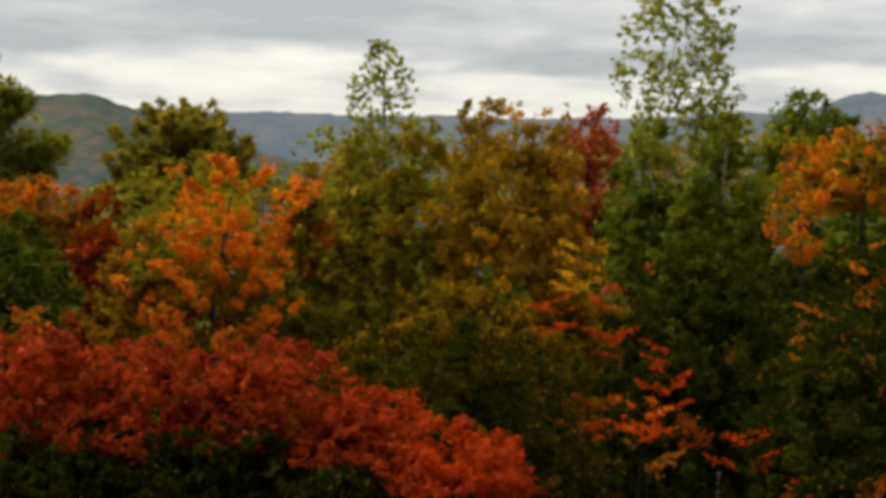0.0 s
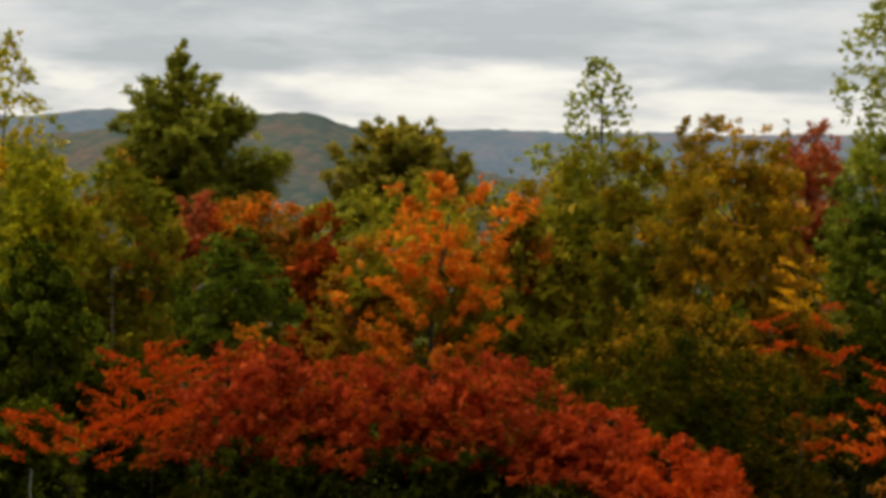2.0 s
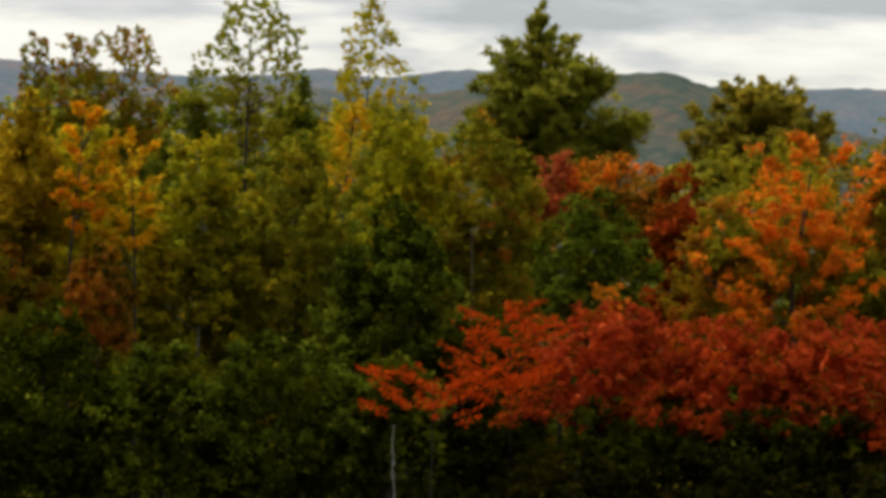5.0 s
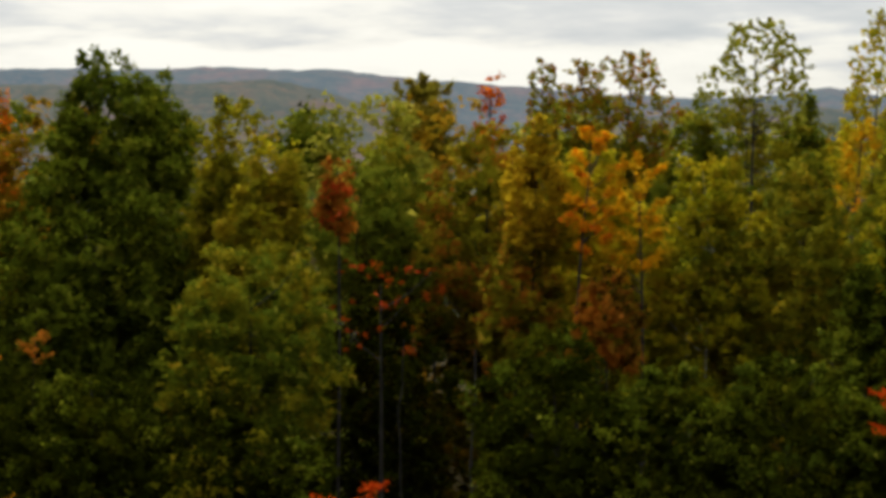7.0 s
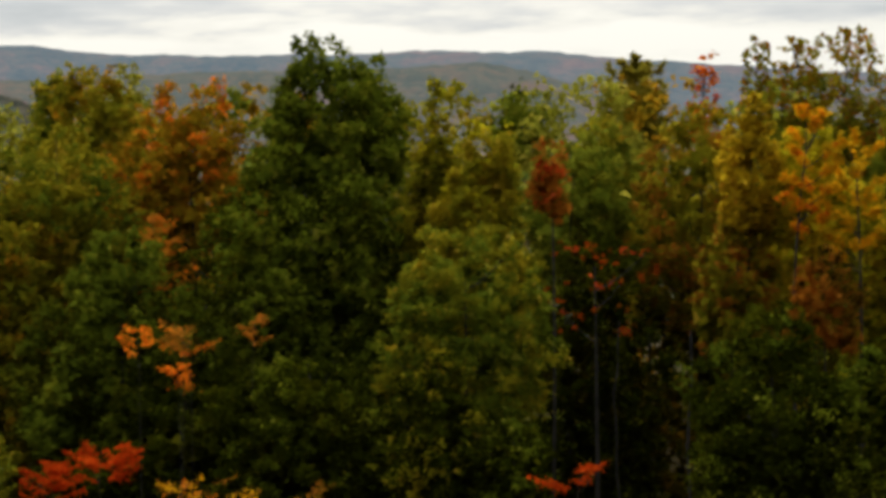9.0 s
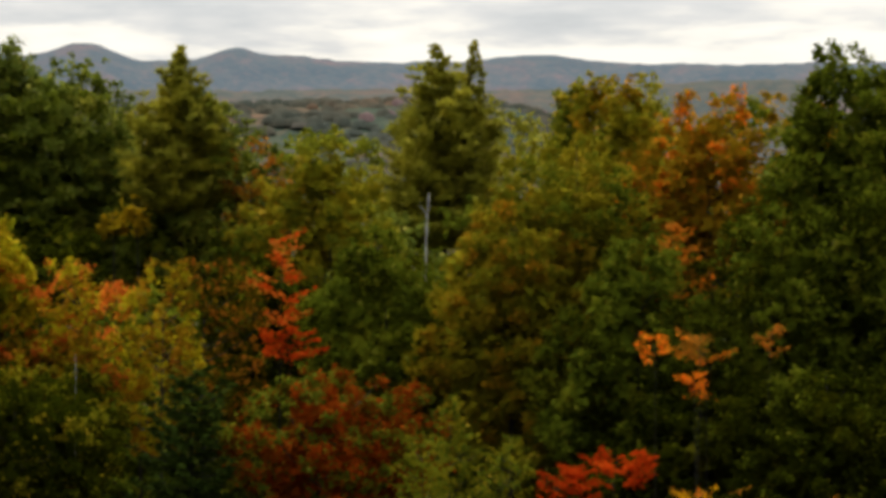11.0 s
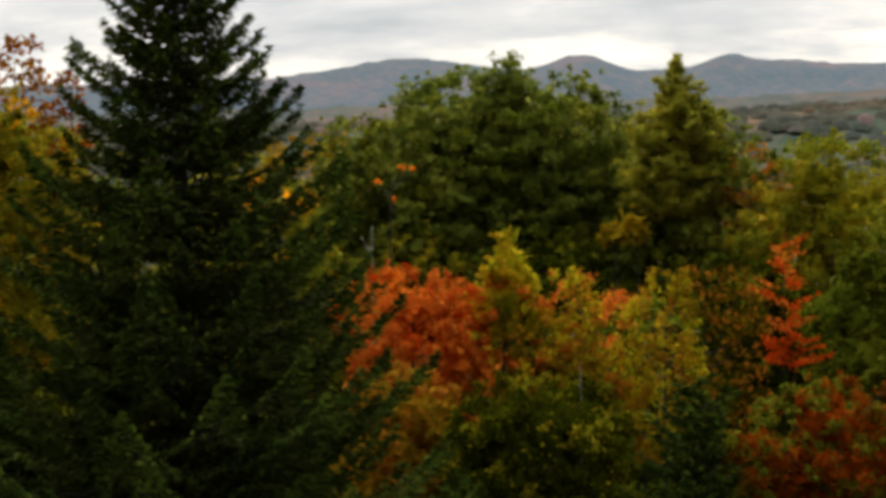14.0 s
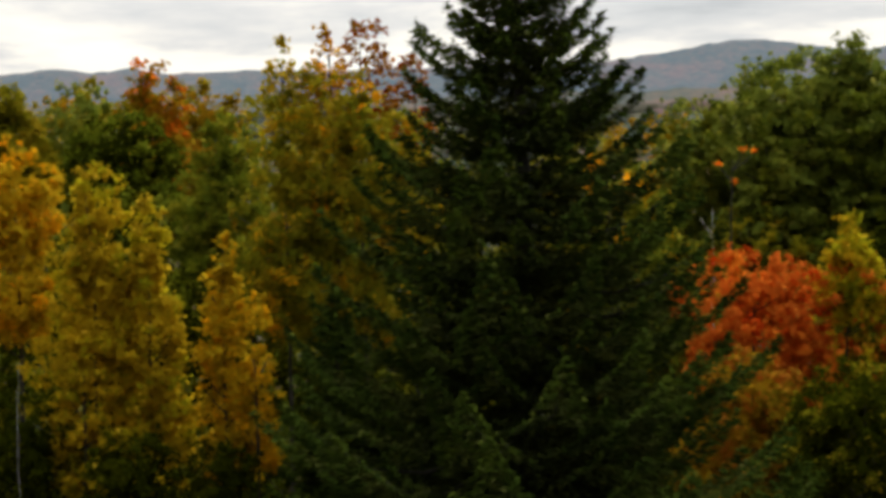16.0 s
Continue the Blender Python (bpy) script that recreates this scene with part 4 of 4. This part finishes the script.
tree("oak_tree", -73.65, 41.01, 15.88, 8.16, 6.21, "dome", "oak_olive", "green oak at the edge of the clump", 225, accent='oak_green', share=0.35, tips=12, tuft=0.75)
tree("oak_tree", -75.36, 44.07, 16.58, 7.98, 7.67, "dome", "oak_olive", "broad dark green oak of the clump", 226, accent='oak_green', share=0.45, tips=12, tuft=0.75)
tree("oak_tree", -72.65, 46.58, 16.43, 7.95, 8.03, "dome", "oak_olive", "great dome-shaped green oak", 227, accent='oak_green', share=0.45, tips=10, tuft=0.75)
tree("oak_tree", -75.30, 46.11, 15.88, 7.89, 11.87, "flat", "oak_olive", "wide-spreading oak behind the great one", 288, accent='oak_green', share=0.35, tips=12, tuft=0.75)
tree("oak_tree", -72.84, 44.38, 17.02, 12.43, 3.09, "round", "oak_olive", "topmost boughs of the great oak's neighbour", 228, tips=8)
tree("oak_tree", -66.24, 48.85, 14.87, 8.03, 5.32, "dome", "oak_olive", "green tree leaning on the great oak", 229, accent='oak_green', share=0.5, tuft=0.75)
pine("pine_tree", -65.98, 47.50, 16.31, 4.50, 10.62, "pine", "pointed top of a pine beside the oak", 230, shape="pine", dense=1.3, boughs=11)
tree("maple_tree", -50.19, 27.63, 9.90, 6.46, 3.99, "flat", "coral", "orange-red maple with a rounded top", 237, density=1.0, accent='scarlet', share=0.2, tips=6)
tree("maple_tree", -49.30, 31.12, 9.78, 6.56, 4.81, "flat", "coral", "rusty red maple behind the yellow saplings", 238, accent='yellow_green', share=0.4, density=0.72)
tree("poplar_tree", -48.96, 29.76, 10.74, 8.46, 1.48, "birch_flame", "yellow_green", "bright yellow-green upright poplar sapling", 239, tips=8, accent='gold', share=0.5)
tree("aspen_tree", -46.45, 30.01, 7.12, 4.82, 3.00, "flat", "shade_dark_green", "young aspen with yellow-green leaves", 240, accent='olive', share=0.4, tips=7, tuft=0.6)
tree("aspen_tree", -47.16, 30.76, 9.71, 6.15, 1.23, "oval", "amber_olive", "thin yellowing aspen sapling", 241, density=0.65, tuft=0.6, accent='yellow_green', share=0.4, tips=8)
tree("aspen_tree", -46.75, 33.13, 9.63, 5.40, 2.00, "oval", "amber_olive", "yellowing aspen sapling, thin at the top", 242, density=0.7, tuft=0.7, accent='yellow_green', share=0.35, tips=10)
tree("maple_shrub", -48.81, 30.96, 8.33, 5.71, 3.28, "flat", "amber_olive", "amber-olive saplings crowded under the yellow ones", 306, category='shrub', accent='oak_green', share=0.4, tips=8, tuft=0.7)
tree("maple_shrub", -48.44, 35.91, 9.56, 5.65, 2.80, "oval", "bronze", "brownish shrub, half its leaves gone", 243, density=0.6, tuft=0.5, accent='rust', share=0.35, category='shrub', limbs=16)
tree("aspen_shrub", -42.01, 25.79, 7.68, 4.59, 4.45, "flat", "shade_dark_green", "olive-green bush with yellow tips", 244, accent='olive', share=0.15, category='shrub')
tree("maple_shrub", -45.02, 24.58, 7.84, 4.38, 3.04, "round", "amber_olive", "amber shrub by the great spruce", 245, accent='rust', share=0.4, category='shrub')
tree("maple_shrub", -38.61, 32.24, 7.38, 4.96, 4.86, "flat", "dark_red", "dark red shrub greening at the top", 247, category='shrub', accent='oak_green', share=0.5)
tree("birch_shrub", -34.36, 31.03, 6.35, 4.67, 1.07, "oval", "oak_green", "ragged yellow-green bush at the front", 248, category='shrub', tips=14, density=0.6, layered=0.7, tuft=0.6, accent='olive', share=0.5)
tree("birch_shrub", -34.65, 32.20, 7.08, 4.51, 1.22, "birch_flame", "oak_green", "upright yellow-green birch bush", 249, category='shrub', tips=14, density=0.6, layered=0.7, tuft=0.5, accent='olive', share=0.5)
tree("birch_shrub", -33.15, 32.32, 6.34, 4.67, 1.19, "oval", "oak_green", "yellow-green bush by dark maples", 250, category='shrub', tips=14, density=0.6, layered=0.7, tuft=0.6, accent='olive', share=0.5)
tree("maple_tree", -52.22, 40.85, 9.45, 5.33, 4.11, "round", "shade_dark_green", "dark thicket between the colours", 251, accent='oak_green', share=0.2)

# great spruce, golden birches and the trees about them
tree("maple_tree", -57.36, 18.61, 15.10, 8.81, 4.67, "oval", "olive", "maple mixing green, yellow and orange", 256, accent='yellow_orange', share=0.15, tips=8)
tree("maple_tree", -58.74, 17.51, 15.97, 13.53, 1.11, "birch_flame", "gold", "thin yellow maple top with gaps", 257, density=0.7, tuft=0.6, tips=5, accent='yellow_green', share=0.3)
tree("maple_tree", -58.38, 18.69, 16.30, 13.50, 1.19, "birch_flame", "yellow_orange", "thin yellow and russet maple top", 258, density=0.7, tuft=0.6, tips=6, accent='rust', share=0.3)
tree("maple_tree", -58.98, 20.06, 16.44, 13.50, 1.53, "oval", "rust", "thin russet maple top, half bare", 259, density=0.6, tuft=0.5, tips=8, accent='dark_red', share=0.4)
tree("maple_tree", -59.49, 21.62, 15.52, 13.16, 1.14, "oval", "dark_red", "thin dark red top of a maple", 260, density=0.6, tuft=0.6, tips=6, accent='rust', share=0.3)
tree("birch_tree", -42.39, 8.82, 12.39, 6.77, 2.29, "birch_flame", "gold", "golden yellow birch with fine leaves", 261, tips=12, accent='yellow_green', share=0.35, density=0.8)
tree("birch_tree", -41.70, 9.65, 11.71, 7.00, 1.49, "birch_flame", "gold", "golden birch with a rounded top", 262, tips=12, accent='yellow_green', share=0.35, density=0.8)
tree("birch_tree", -41.47, 8.34, 9.27, 6.46, 1.31, "oval", "gold", "golden birch leaning from the same clump", 263, tips=12, accent='yellow_green', share=0.3, density=0.55)
tree("birch_tree", -40.86, 10.95, 11.02, 7.00, 1.09, "birch_flame", "gold", "narrow birch in golden orange leaf", 264, tips=12, accent='yellow_orange', share=0.35, density=0.8)
tree("birch_tree", -40.25, 11.28, 9.84, 7.04, 0.91, "oval", "yellow_orange", "short golden-orange birch stem beside it", 265, tips=12, accent='gold', share=0.5, density=0.75)
tree("birch_tree", -44.69, 7.40, 13.03, 9.60, 2.12, "oval", "gold", "yellow-orange birch at the wood's end", 266, accent='yellow_orange', share=0.35, tips=12)
tree("maple_tree", -58.95, 12.66, 11.93, 7.15, 4.20, "round", "shade_dark_green", "dark green tree behind the birches", 270, accent='green', share=0.3)
tree("maple_tree", -64.02, 17.24, 13.95, 7.91, 3.60, "round", "green", "green tree with yellowing boughs", 271, accent='oak_green', share=0.35)
tree("maple_tree", -82.06, 19.28, 16.70, 11.86, 2.61, "oval", "amber_olive", "rust-topped tree of the back row", 272, accent='orange', share=0.3, tips=9)
tree("oak_tree", -86.56, 17.45, 16.23, 11.92, 3.88, "dome", "oak_olive", "green tree of the back row", 273, accent='olive', share=0.4, tuft=0.75)
tree("maple_tree", -85.08, 14.40, 15.92, 12.00, 3.35, "dome", "olive", "olive tree of the back row", 274)
tree("maple_tree", -87.30, 23.07, 16.06, 11.08, 3.03, "dome", "amber_olive", "amber tree of the back row", 275, accent='olive', share=0.4)
tree("oak_tree", -78.43, 17.22, 14.66, 10.05, 4.98, "flat", "shade_dark_green", "dark green tree under the back row", 287, accent='oak_green', share=0.4)
tree("maple_tree", -59.77, 28.70, 12.19, 6.89, 3.94, "round", "green", "green maple with a few yellow boughs behind the spruce", 276, accent='yellow_orange', share=0.15)
tree("maple_tree", -75.01, 38.48, 14.77, 8.93, 3.27, "dome", "oak_olive", "olive tree between spruce and oak", 277, accent='olive', share=0.3, tuft=0.75)

# shaded thickets under the taller trees, the shade put into their leaf colours
tree("maple_tree", 6.89, 57.59, 11.04, 4.15, 5.48, "round", "shade_dark_green", "dark green broad-leaved tree in the shade", 104, accent='rust', share=0.04)
tree("maple_tree", 10.06, 51.02, 11.10, 6.19, 3.78, "round", "shade_dark_green", "dark green maple hung with orange sprays", 108, accent='orange', share=0.12, layered=True, limbs=3)
tree("maple_tree", 8.44, 47.25, 9.55, 4.63, 3.83, "round", "shade_dark_green", "dense dark green sapling thicket", 109, accent='rust', share=0.06)
tree("maple_tree", 0.43, 51.00, 9.18, 3.86, 6.61, "flat", "bronze", "low bronze and green thicket in shade", 117, accent='shade_dark_green', share=0.55)

# scarlet and crimson growth at the front of the wood
tree("maple_sapling", 2.67, 53.93, 9.62, 8.64, 1.05, "flat", "scarlet", "scarlet leaf sprays of a thin sapling", 119, layered=True, density=0.6, lumps=7, limbs=3)
tree("maple_sapling", 4.24, 54.84, 9.90, 8.90, 1.14, "flat", "rust", "rusty sprays of a thin maple", 120, layered=True, density=0.6, lumps=8, accent='scarlet', share=0.5, limbs=3)
tree("maple_sapling", 4.24, 52.83, 8.95, 8.19, 0.96, "flat", "scarlet", "scarlet spray on a slender sapling", 121, layered=True, density=0.7, lumps=7, limbs=3)
tree("maple_sapling", 5.14, 49.74, 8.83, 7.66, 1.23, "round", "scarlet", "scarlet maple sapling among dark leaves", 122, layered=True, density=0.6, lumps=9, limbs=3)
tree("maple_sapling", 3.14, 47.90, 7.72, 6.79, 1.49, "flat", "dark_red", "dark red low maple under dark trees", 123, layered=True, lumps=14, density=0.7, accent='scarlet', share=0.3, limbs=3)
tree("maple_sapling", 4.43, 46.79, 7.79, 6.94, 1.40, "flat", "scarlet", "scarlet low maple with orange tips", 124, layered=True, lumps=12, density=0.7, accent='orange', share=0.25, limbs=3)
tree("maple_sapling", 5.31, 46.70, 7.45, 6.72, 1.10, "flat", "dark_red", "dark red spray in the shade", 125, layered=True, lumps=9, density=0.6, limbs=3)
tree("maple_sapling", 6.57, 46.54, 7.19, 6.28, 1.34, "round", "scarlet", "low scarlet maple sapling in shade", 126, layered=True, density=0.6, lumps=10, limbs=3)
tree("maple_sapling", 7.39, 45.40, 6.32, 4.90, 1.67, "round", "scarlet", "low scarlet sapling by the dark thicket", 127, layered=True, density=0.6, lumps=8, limbs=3)
tree("maple_sapling", 4.27, 45.80, 7.04, 6.21, 1.07, "round", "rust", "small orange sapling low in shade", 128, layered=True, density=0.6, lumps=5, limbs=3)
tree("maple_sapling", 9.03, 45.10, 6.63, 5.34, 1.31, "round", "orange", "orange-leaved sapling by the dark thicket", 129, layered=True, density=0.6, lumps=7, limbs=3)
tree("maple_tree", -10.40, 43.78, 9.21, 7.05, 2.51, "vase", "scarlet", "bright scarlet maple with open layered sprays", 130, layered=True, density=0.65, lumps=72, limbs=3)
tree("maple_sapling", -11.58, 42.45, 7.95, 6.90, 3.20, "flat", "scarlet", "low spray of bright scarlet maple", 131, layered=True, density=0.6, lumps=40, limbs=3)
# shade at the foot of the red shrubs, put in as near-black growth
tree("maple_shrub", -8.93, 44.10, 6.15, 4.55, 3.50, "flat", "brush", "thicket coloured shade-brown under the red shrubs", 136, category='shrub', tips=6)
tree("maple_shrub", -5.33, 44.18, 6.55, 4.65, 4.15, "flat", "brush", "undergrowth coloured shade-brown below the shrubs", 137, category='shrub', tips=6)
tree("maple_shrub", -2.06, 43.45, 6.45, 4.87, 2.71, "flat", "brush", "undergrowth coloured shade-brown at the shrubs foot", 138, category='shrub', tips=6)
tree("maple_sapling", -9.30, 49.13, 9.35, 8.25, 0.91, "round", "orange", "little orange sapling over the shrubs", 149, density=0.65, layered=True, limbs=3)
tree("maple_tree", -12.86, 52.45, 8.37, 3.91, 3.43, "flat", "shade_dark_green", "dark green thicket behind the scarlet maple", 152, tips=3)
stem("bare_stem", -15.51, 61.06, 10.14, 7.89, 0.012, BIRCH, "pale slender birch stem among the leaves", 153)
stem("bare_stem", -12.56, 43.21, 6.55, 5.26, 0.014, BIRCH, "thin pale stem under the scarlet leaves", 179)
tree("maple_tree", -42.77, 74.61, 13.61, 9.60, 2.05, "column", "olive", "olive-brown small tree in the back row", 182)
tree("maple_shrub", -22.68, 38.87, 5.80, 4.65, 1.58, "dome", "scarlet", "low scarlet shrub at the wood's foot", 197, category='shrub', layered=True, lumps=10, limbs=3)

# orange-tipped maple and the low colours before it
tree("maple_sapling", -33.32, 37.28, 8.30, 7.42, 1.04, "flat", "orange", "orange leaf spray against dark leaves", 202, layered=True, lumps=8, density=0.8, limbs=3)
tree("maple_sapling", -33.27, 38.66, 8.26, 7.71, 1.02, "flat", "rust", "rusty leaf spray against dark leaves", 203, layered=True, lumps=6, density=0.6, limbs=3)
tree("maple_sapling", -32.66, 37.86, 7.46, 6.86, 0.73, "flat", "orange", "small orange leaf spray in shade", 204, layered=True, lumps=5, density=0.8, limbs=3)
tree("maple_tree", -38.30, 43.56, 10.57, 8.48, 1.50, "round", "rust", "few rust-orange boughs on a dark tree", 205, layered=True, density=0.6, tuft=0.6, accent='orange', share=0.3, limbs=3)
tree("maple_sapling", -31.99, 33.05, 5.76, 4.87, 1.25, "flat", "scarlet", "scarlet spray low in the shade", 208, layered=True, lumps=20, density=1.1, limbs=3)
tree("maple_sapling", -31.22, 33.78, 6.16, 5.43, 1.61, "flat", "scarlet", "scarlet branch reaching over the shade", 209, layered=True, lumps=22, density=1.1, limbs=3)
tree("maple_shrub", -29.71, 35.12, 5.52, 4.29, 2.46, "dome", "yellow_orange", "low yellow-orange shrub at the front", 210, category='shrub', density=0.6, layered=True, lumps=16, accent='rust', share=0.4, limbs=3)
tree("maple_sapling", -30.70, 35.59, 5.16, 4.31, 1.22, "flat", "rust", "rusty orange leaf sprays low in the shade", 211, layered=True, lumps=9, density=0.6, accent='orange', share=0.4, limbs=3)
tree("maple_sapling", -28.68, 37.24, 5.04, 4.24, 1.16, "flat", "rust", "low rusty spray of a maple sapling", 212, layered=True, lumps=8, density=0.6, limbs=3)
tree("maple_sapling", -33.82, 42.10, 8.22, 7.46, 0.84, "flat", "rust", "rusty bough end of a dark maple", 213, layered=True, lumps=7, density=0.6, limbs=3)
tree("maple_sapling", -34.49, 40.24, 8.11, 7.43, 1.37, "flat", "rust", "rust and orange spray on a dark maple", 214, layered=True, lumps=8, density=0.6, accent='orange', share=0.4, limbs=3)

# pine with the dead stem, dome-shaped oak and red-leaved shrubs
stem("bare_stem", -48.86, 44.37, 11.29, 8.13, 0.034, SNAG, "bleached dead stem with broken stubs", 217, forks=3)
tree("maple_sapling", -44.55, 35.55, 10.40, 8.11, 1.48, "spire", "coral", "slim scarlet maple like a flame, thin at the top", 223, layered=0.5, lumps=24, density=0.7, accent='scarlet', share=0.4, limbs=3, lean=-0.1)
tree("maple_sapling", -43.79, 34.91, 8.15, 7.20, 1.55, "spire", "scarlet", "scarlet lower boughs of a slim maple", 224, layered=0.3, lumps=22, density=0.7, limbs=3)
tree("maple_sapling", -65.88, 45.39, 11.08, 9.94, 1.35, "round", "gold", "golden bough before the dark oak", 231, density=0.8, lumps=6, tuft=0.5)
tree("maple_sapling", -57.03, 24.33, 13.62, 12.73, 1.05, "round", "yellow_orange", "orange leaves of a branch behind the spruce", 232, density=0.7, lumps=5, tuft=0.5, accent='orange', share=0.4)
tree("maple_sapling", -56.26, 26.06, 12.45, 11.70, 0.76, "round", "yellow_orange", "orange bough end behind the spruce", 233, density=0.8, lumps=5, tuft=0.6)
tree("maple_sapling", -55.84, 26.94, 11.95, 11.19, 0.80, "round", "yellow_orange", "small orange bough by the spruce", 234, density=0.8, lumps=5, tuft=0.6)
tree("maple_sapling", -66.84, 36.17, 12.64, 11.46, 1.28, "round", "orange", "few orange leaves before the oak", 235, density=0.5, lumps=4, tuft=0.45)
tree("maple_sapling", -66.29, 44.78, 10.47, 9.85, 0.93, "round", "gold", "small golden bough by the oak", 236, density=0.8, lumps=6, tuft=0.5)
conifer("juniper_bush", -40.42, 29.43, 7.38, 3.63, 3.39, "fir", "low spreading bluish green conifer", 246, droop=0.1, power=0.5)
stem("bare_stem", -56.65, 29.79, 10.81, 9.17, 0.013, SNAG, "dead forked branch against the oak", 252, forks=4)
stem("bare_stem", -41.89, 27.30, 7.82, 6.58, 0.010, BIRCH, "thin pale stem in the yellow-green bush", 253)

# great spruce, golden birches and the trees about them
conifer("spruce_tree", -37.79, 15.91, 18.08, 11.48, 4.49, "spruce", "tall dark spruce with drooping boughs", 254, boughs=12, gap=0.37, dense=3.2, droop=0.27, power=1.0, size=0.20, ragged=0.16)
conifer("fir_tree", -40.93, 13.18, 9.99, 3.57, 4.33, "fir", "young bluish green fir beside the spruce", 255, boughs=9, gap=0.28)
# darkness under the birches, put in as bushes of shade-dark green
tree("maple_shrub", -41.91, 7.09, 8.09, 4.72, 2.20, "flat", "shade_dark_green", "shade-dark green bushes under the golden birches", 267, category='shrub', tips=4)
tree("maple_shrub", -40.05, 8.76, 7.51, 4.86, 2.13, "flat", "shade_dark_green", "shade-dark bushes with few yellow leaves under the birches", 268, category='shrub', tips=4, accent='gold', share=0.08)
tree("maple_shrub", -39.65, 10.44, 7.12, 4.78, 1.81, "flat", "shade_dark_green", "shade-dark green bushes beside the young fir", 269, category='shrub', tips=4)

# stems that show between the leaves
stem("bare_stem", -27.08, 48.21, 7.90, 4.90, 0.03, BARK, "grey-brown trunk standing in the shade", 307)
stem("bare_stem", -24.57, 47.30, 7.79, 4.79, 0.040, BARK, "dark slim trunk below the maples", 308)
stem("bare_stem", -40.71, 6.91, 8.76, 5.76, 0.006, BIRCH, "slim pale birch stem below golden leaves", 309)

# rows of plain trees that close the wood behind and between the others; their tops are set by bearing to fit the rim in
# the camera's view
RIM = (1.7, 2.0, 1.9, 2.0, 1.7, 0.9, 0.5, 0.1, 0.4, 1.8, 2.05, 2.2, 2.15, 2.1, 2.0, 1.95, 1.95, 1.95, 1.9, 1.15, 0.9, 0.9, 1.2, 1.2, 1.1, 1.5, 2.0, 2.2, 2.4, 2.4)
fill = np.random.default_rng(5)
# the two nearer rows are coloured dark to stand for shaded depth
for distance, step, under, size, kinds in ((68, 3.6, 4.3, 0.44, ("oak_green", "shade_dark_green", "shade_dark_green", "bronze")),
                                           (80, 3.0, 2.3, 0.44, ("oak_green", "oak_olive", "shade_dark_green", "olive")), (97, 2.0, 0.1, 0.46, ("olive", "green", "pine", "amber_olive"))):
    for bearing in np.arange(-14.0, 83.0, step):
        a, d = radians(bearing + fill.uniform(-0.8, 0.8)), distance + fill.uniform(-2, 2)
        rim = float(np.interp(math.degrees(a), np.arange(30) * 3.1 - 11.0, RIM)) - under + fill.uniform(-0.35, 0.25)
        kind = str(fill.choice(kinds))
        tree("maple_tree", -d * math.sin(a), d * math.cos(a), EYE + d * math.tan(radians(rim)), 2.0, distance * 0.08, "flat" if distance > 90 else "round", kind,
             "full %s tree in the depth of the wood" % kind.replace("_", "-"), int(fill.integers(10000)), size=size, tips=3, limbs=4, density=0.65, group="trees in the depth of the wood")


def far_woods():
    """The nearer canopy of the valley, crown by crown, in one mesh."""
    rng = np.random.default_rng(77)
    V, F, n = [], [], 0
    for _ in range(700):
        a, r = radians(rng.uniform(-15, 84)), rng.uniform(112, 620)
        x, y = -r * math.sin(a), r * math.cos(a)
        tall, wide = rng.uniform(8, 11.5), rng.uniform(4, 7)
        m = int(120 if r < 300 else 70)
        s = 0.5 if r < 300 else 0.9
        g = unit(rng.normal(0, 1, (m, 3)))
        g[:, 2] = np.abs(g[:, 2])
        bumpy = rng.uniform(0.75, 1.1, (m, 1))
        pos = g * bumpy * (wide / 2, wide / 2, tall * 0.62) + (x, y, float(land(x, y)) + tall * 0.38)
        v, f = leaves(pos, rng.normal(0, 1, (m, 3)), unit(g + rng.normal(0, 0.4, (m, 3)) + (0, 0, 0.5)), s * rng.uniform(0.8, 1.6, m), s * rng.uniform(0.7, 1.2, m))
        V.append(v), F.append(f + n)
        n += len(v)
    ob = tagged(new("far_woods", mesh_from("far_woods", np.concatenate(V), np.concatenate(F))), "mixed autumn woods filling the valley below the hills", "woods", kind="stuff")
    ob.data.materials.append(leaf_material("far_canopy", ((0.035, 0.05, 0.03), (0.075, 0.075, 0.035), (0.15, 0.09, 0.045)), 0.05, 0.25, 0.2))


def ridge_woods():
    """Crowns along the near ridge across the valley."""
    rng = np.random.default_rng(78)
    V, F, n = [], [], 0
    turn = np.arange(6) / 6 * 2 * math.pi
    ring = np.stack([np.cos(turn), np.sin(turn)], 1)
    for _ in range(6500):
        a, r = radians(rng.uniform(-15, 84)), rng.uniform(900, 1440)
        x, y = -r * math.sin(a), r * math.cos(a)
        tall, wide = rng.uniform(2.5, 5.0), rng.uniform(9, 15)
        low, high = [np.c_[ring * wide / 2 * k * rng.uniform(0.8, 1.15, (6, 1)), np.full(6, h * tall) + rng.normal(0, 0.25, 6)] for k, h in ((1.0, -0.2), (0.68, 0.68))]
        v = np.concatenate([low, high, [(0, 0, tall)]]) + (x, y, float(land(x, y)))
        k = np.arange(6)
        k2 = (k + 1) % 6
        f = np.concatenate([np.stack(t, 1) for t in ((k, k2, 6 + k), (k2, 6 + k2, 6 + k), (6 + k, 6 + k2, np.full(6, 12)))])
        V.append(v), F.append(f + n)
        n += len(v)
    ob = tagged(new("ridge_woods", mesh_from("ridge_woods", np.concatenate(V), np.concatenate(F), True)), "brown and dark green woods along a low ridge", "woods", kind="stuff")
    # haze is mixed into these crown colours
    ob.data.materials.append(leaf_material("hazed_ridge_canopy", ((0.072, 0.082, 0.066), (0.105, 0.096, 0.070), (0.160, 0.102, 0.066)), 0.012, 0.1, 0.1))


far_woods()
ridge_woods()
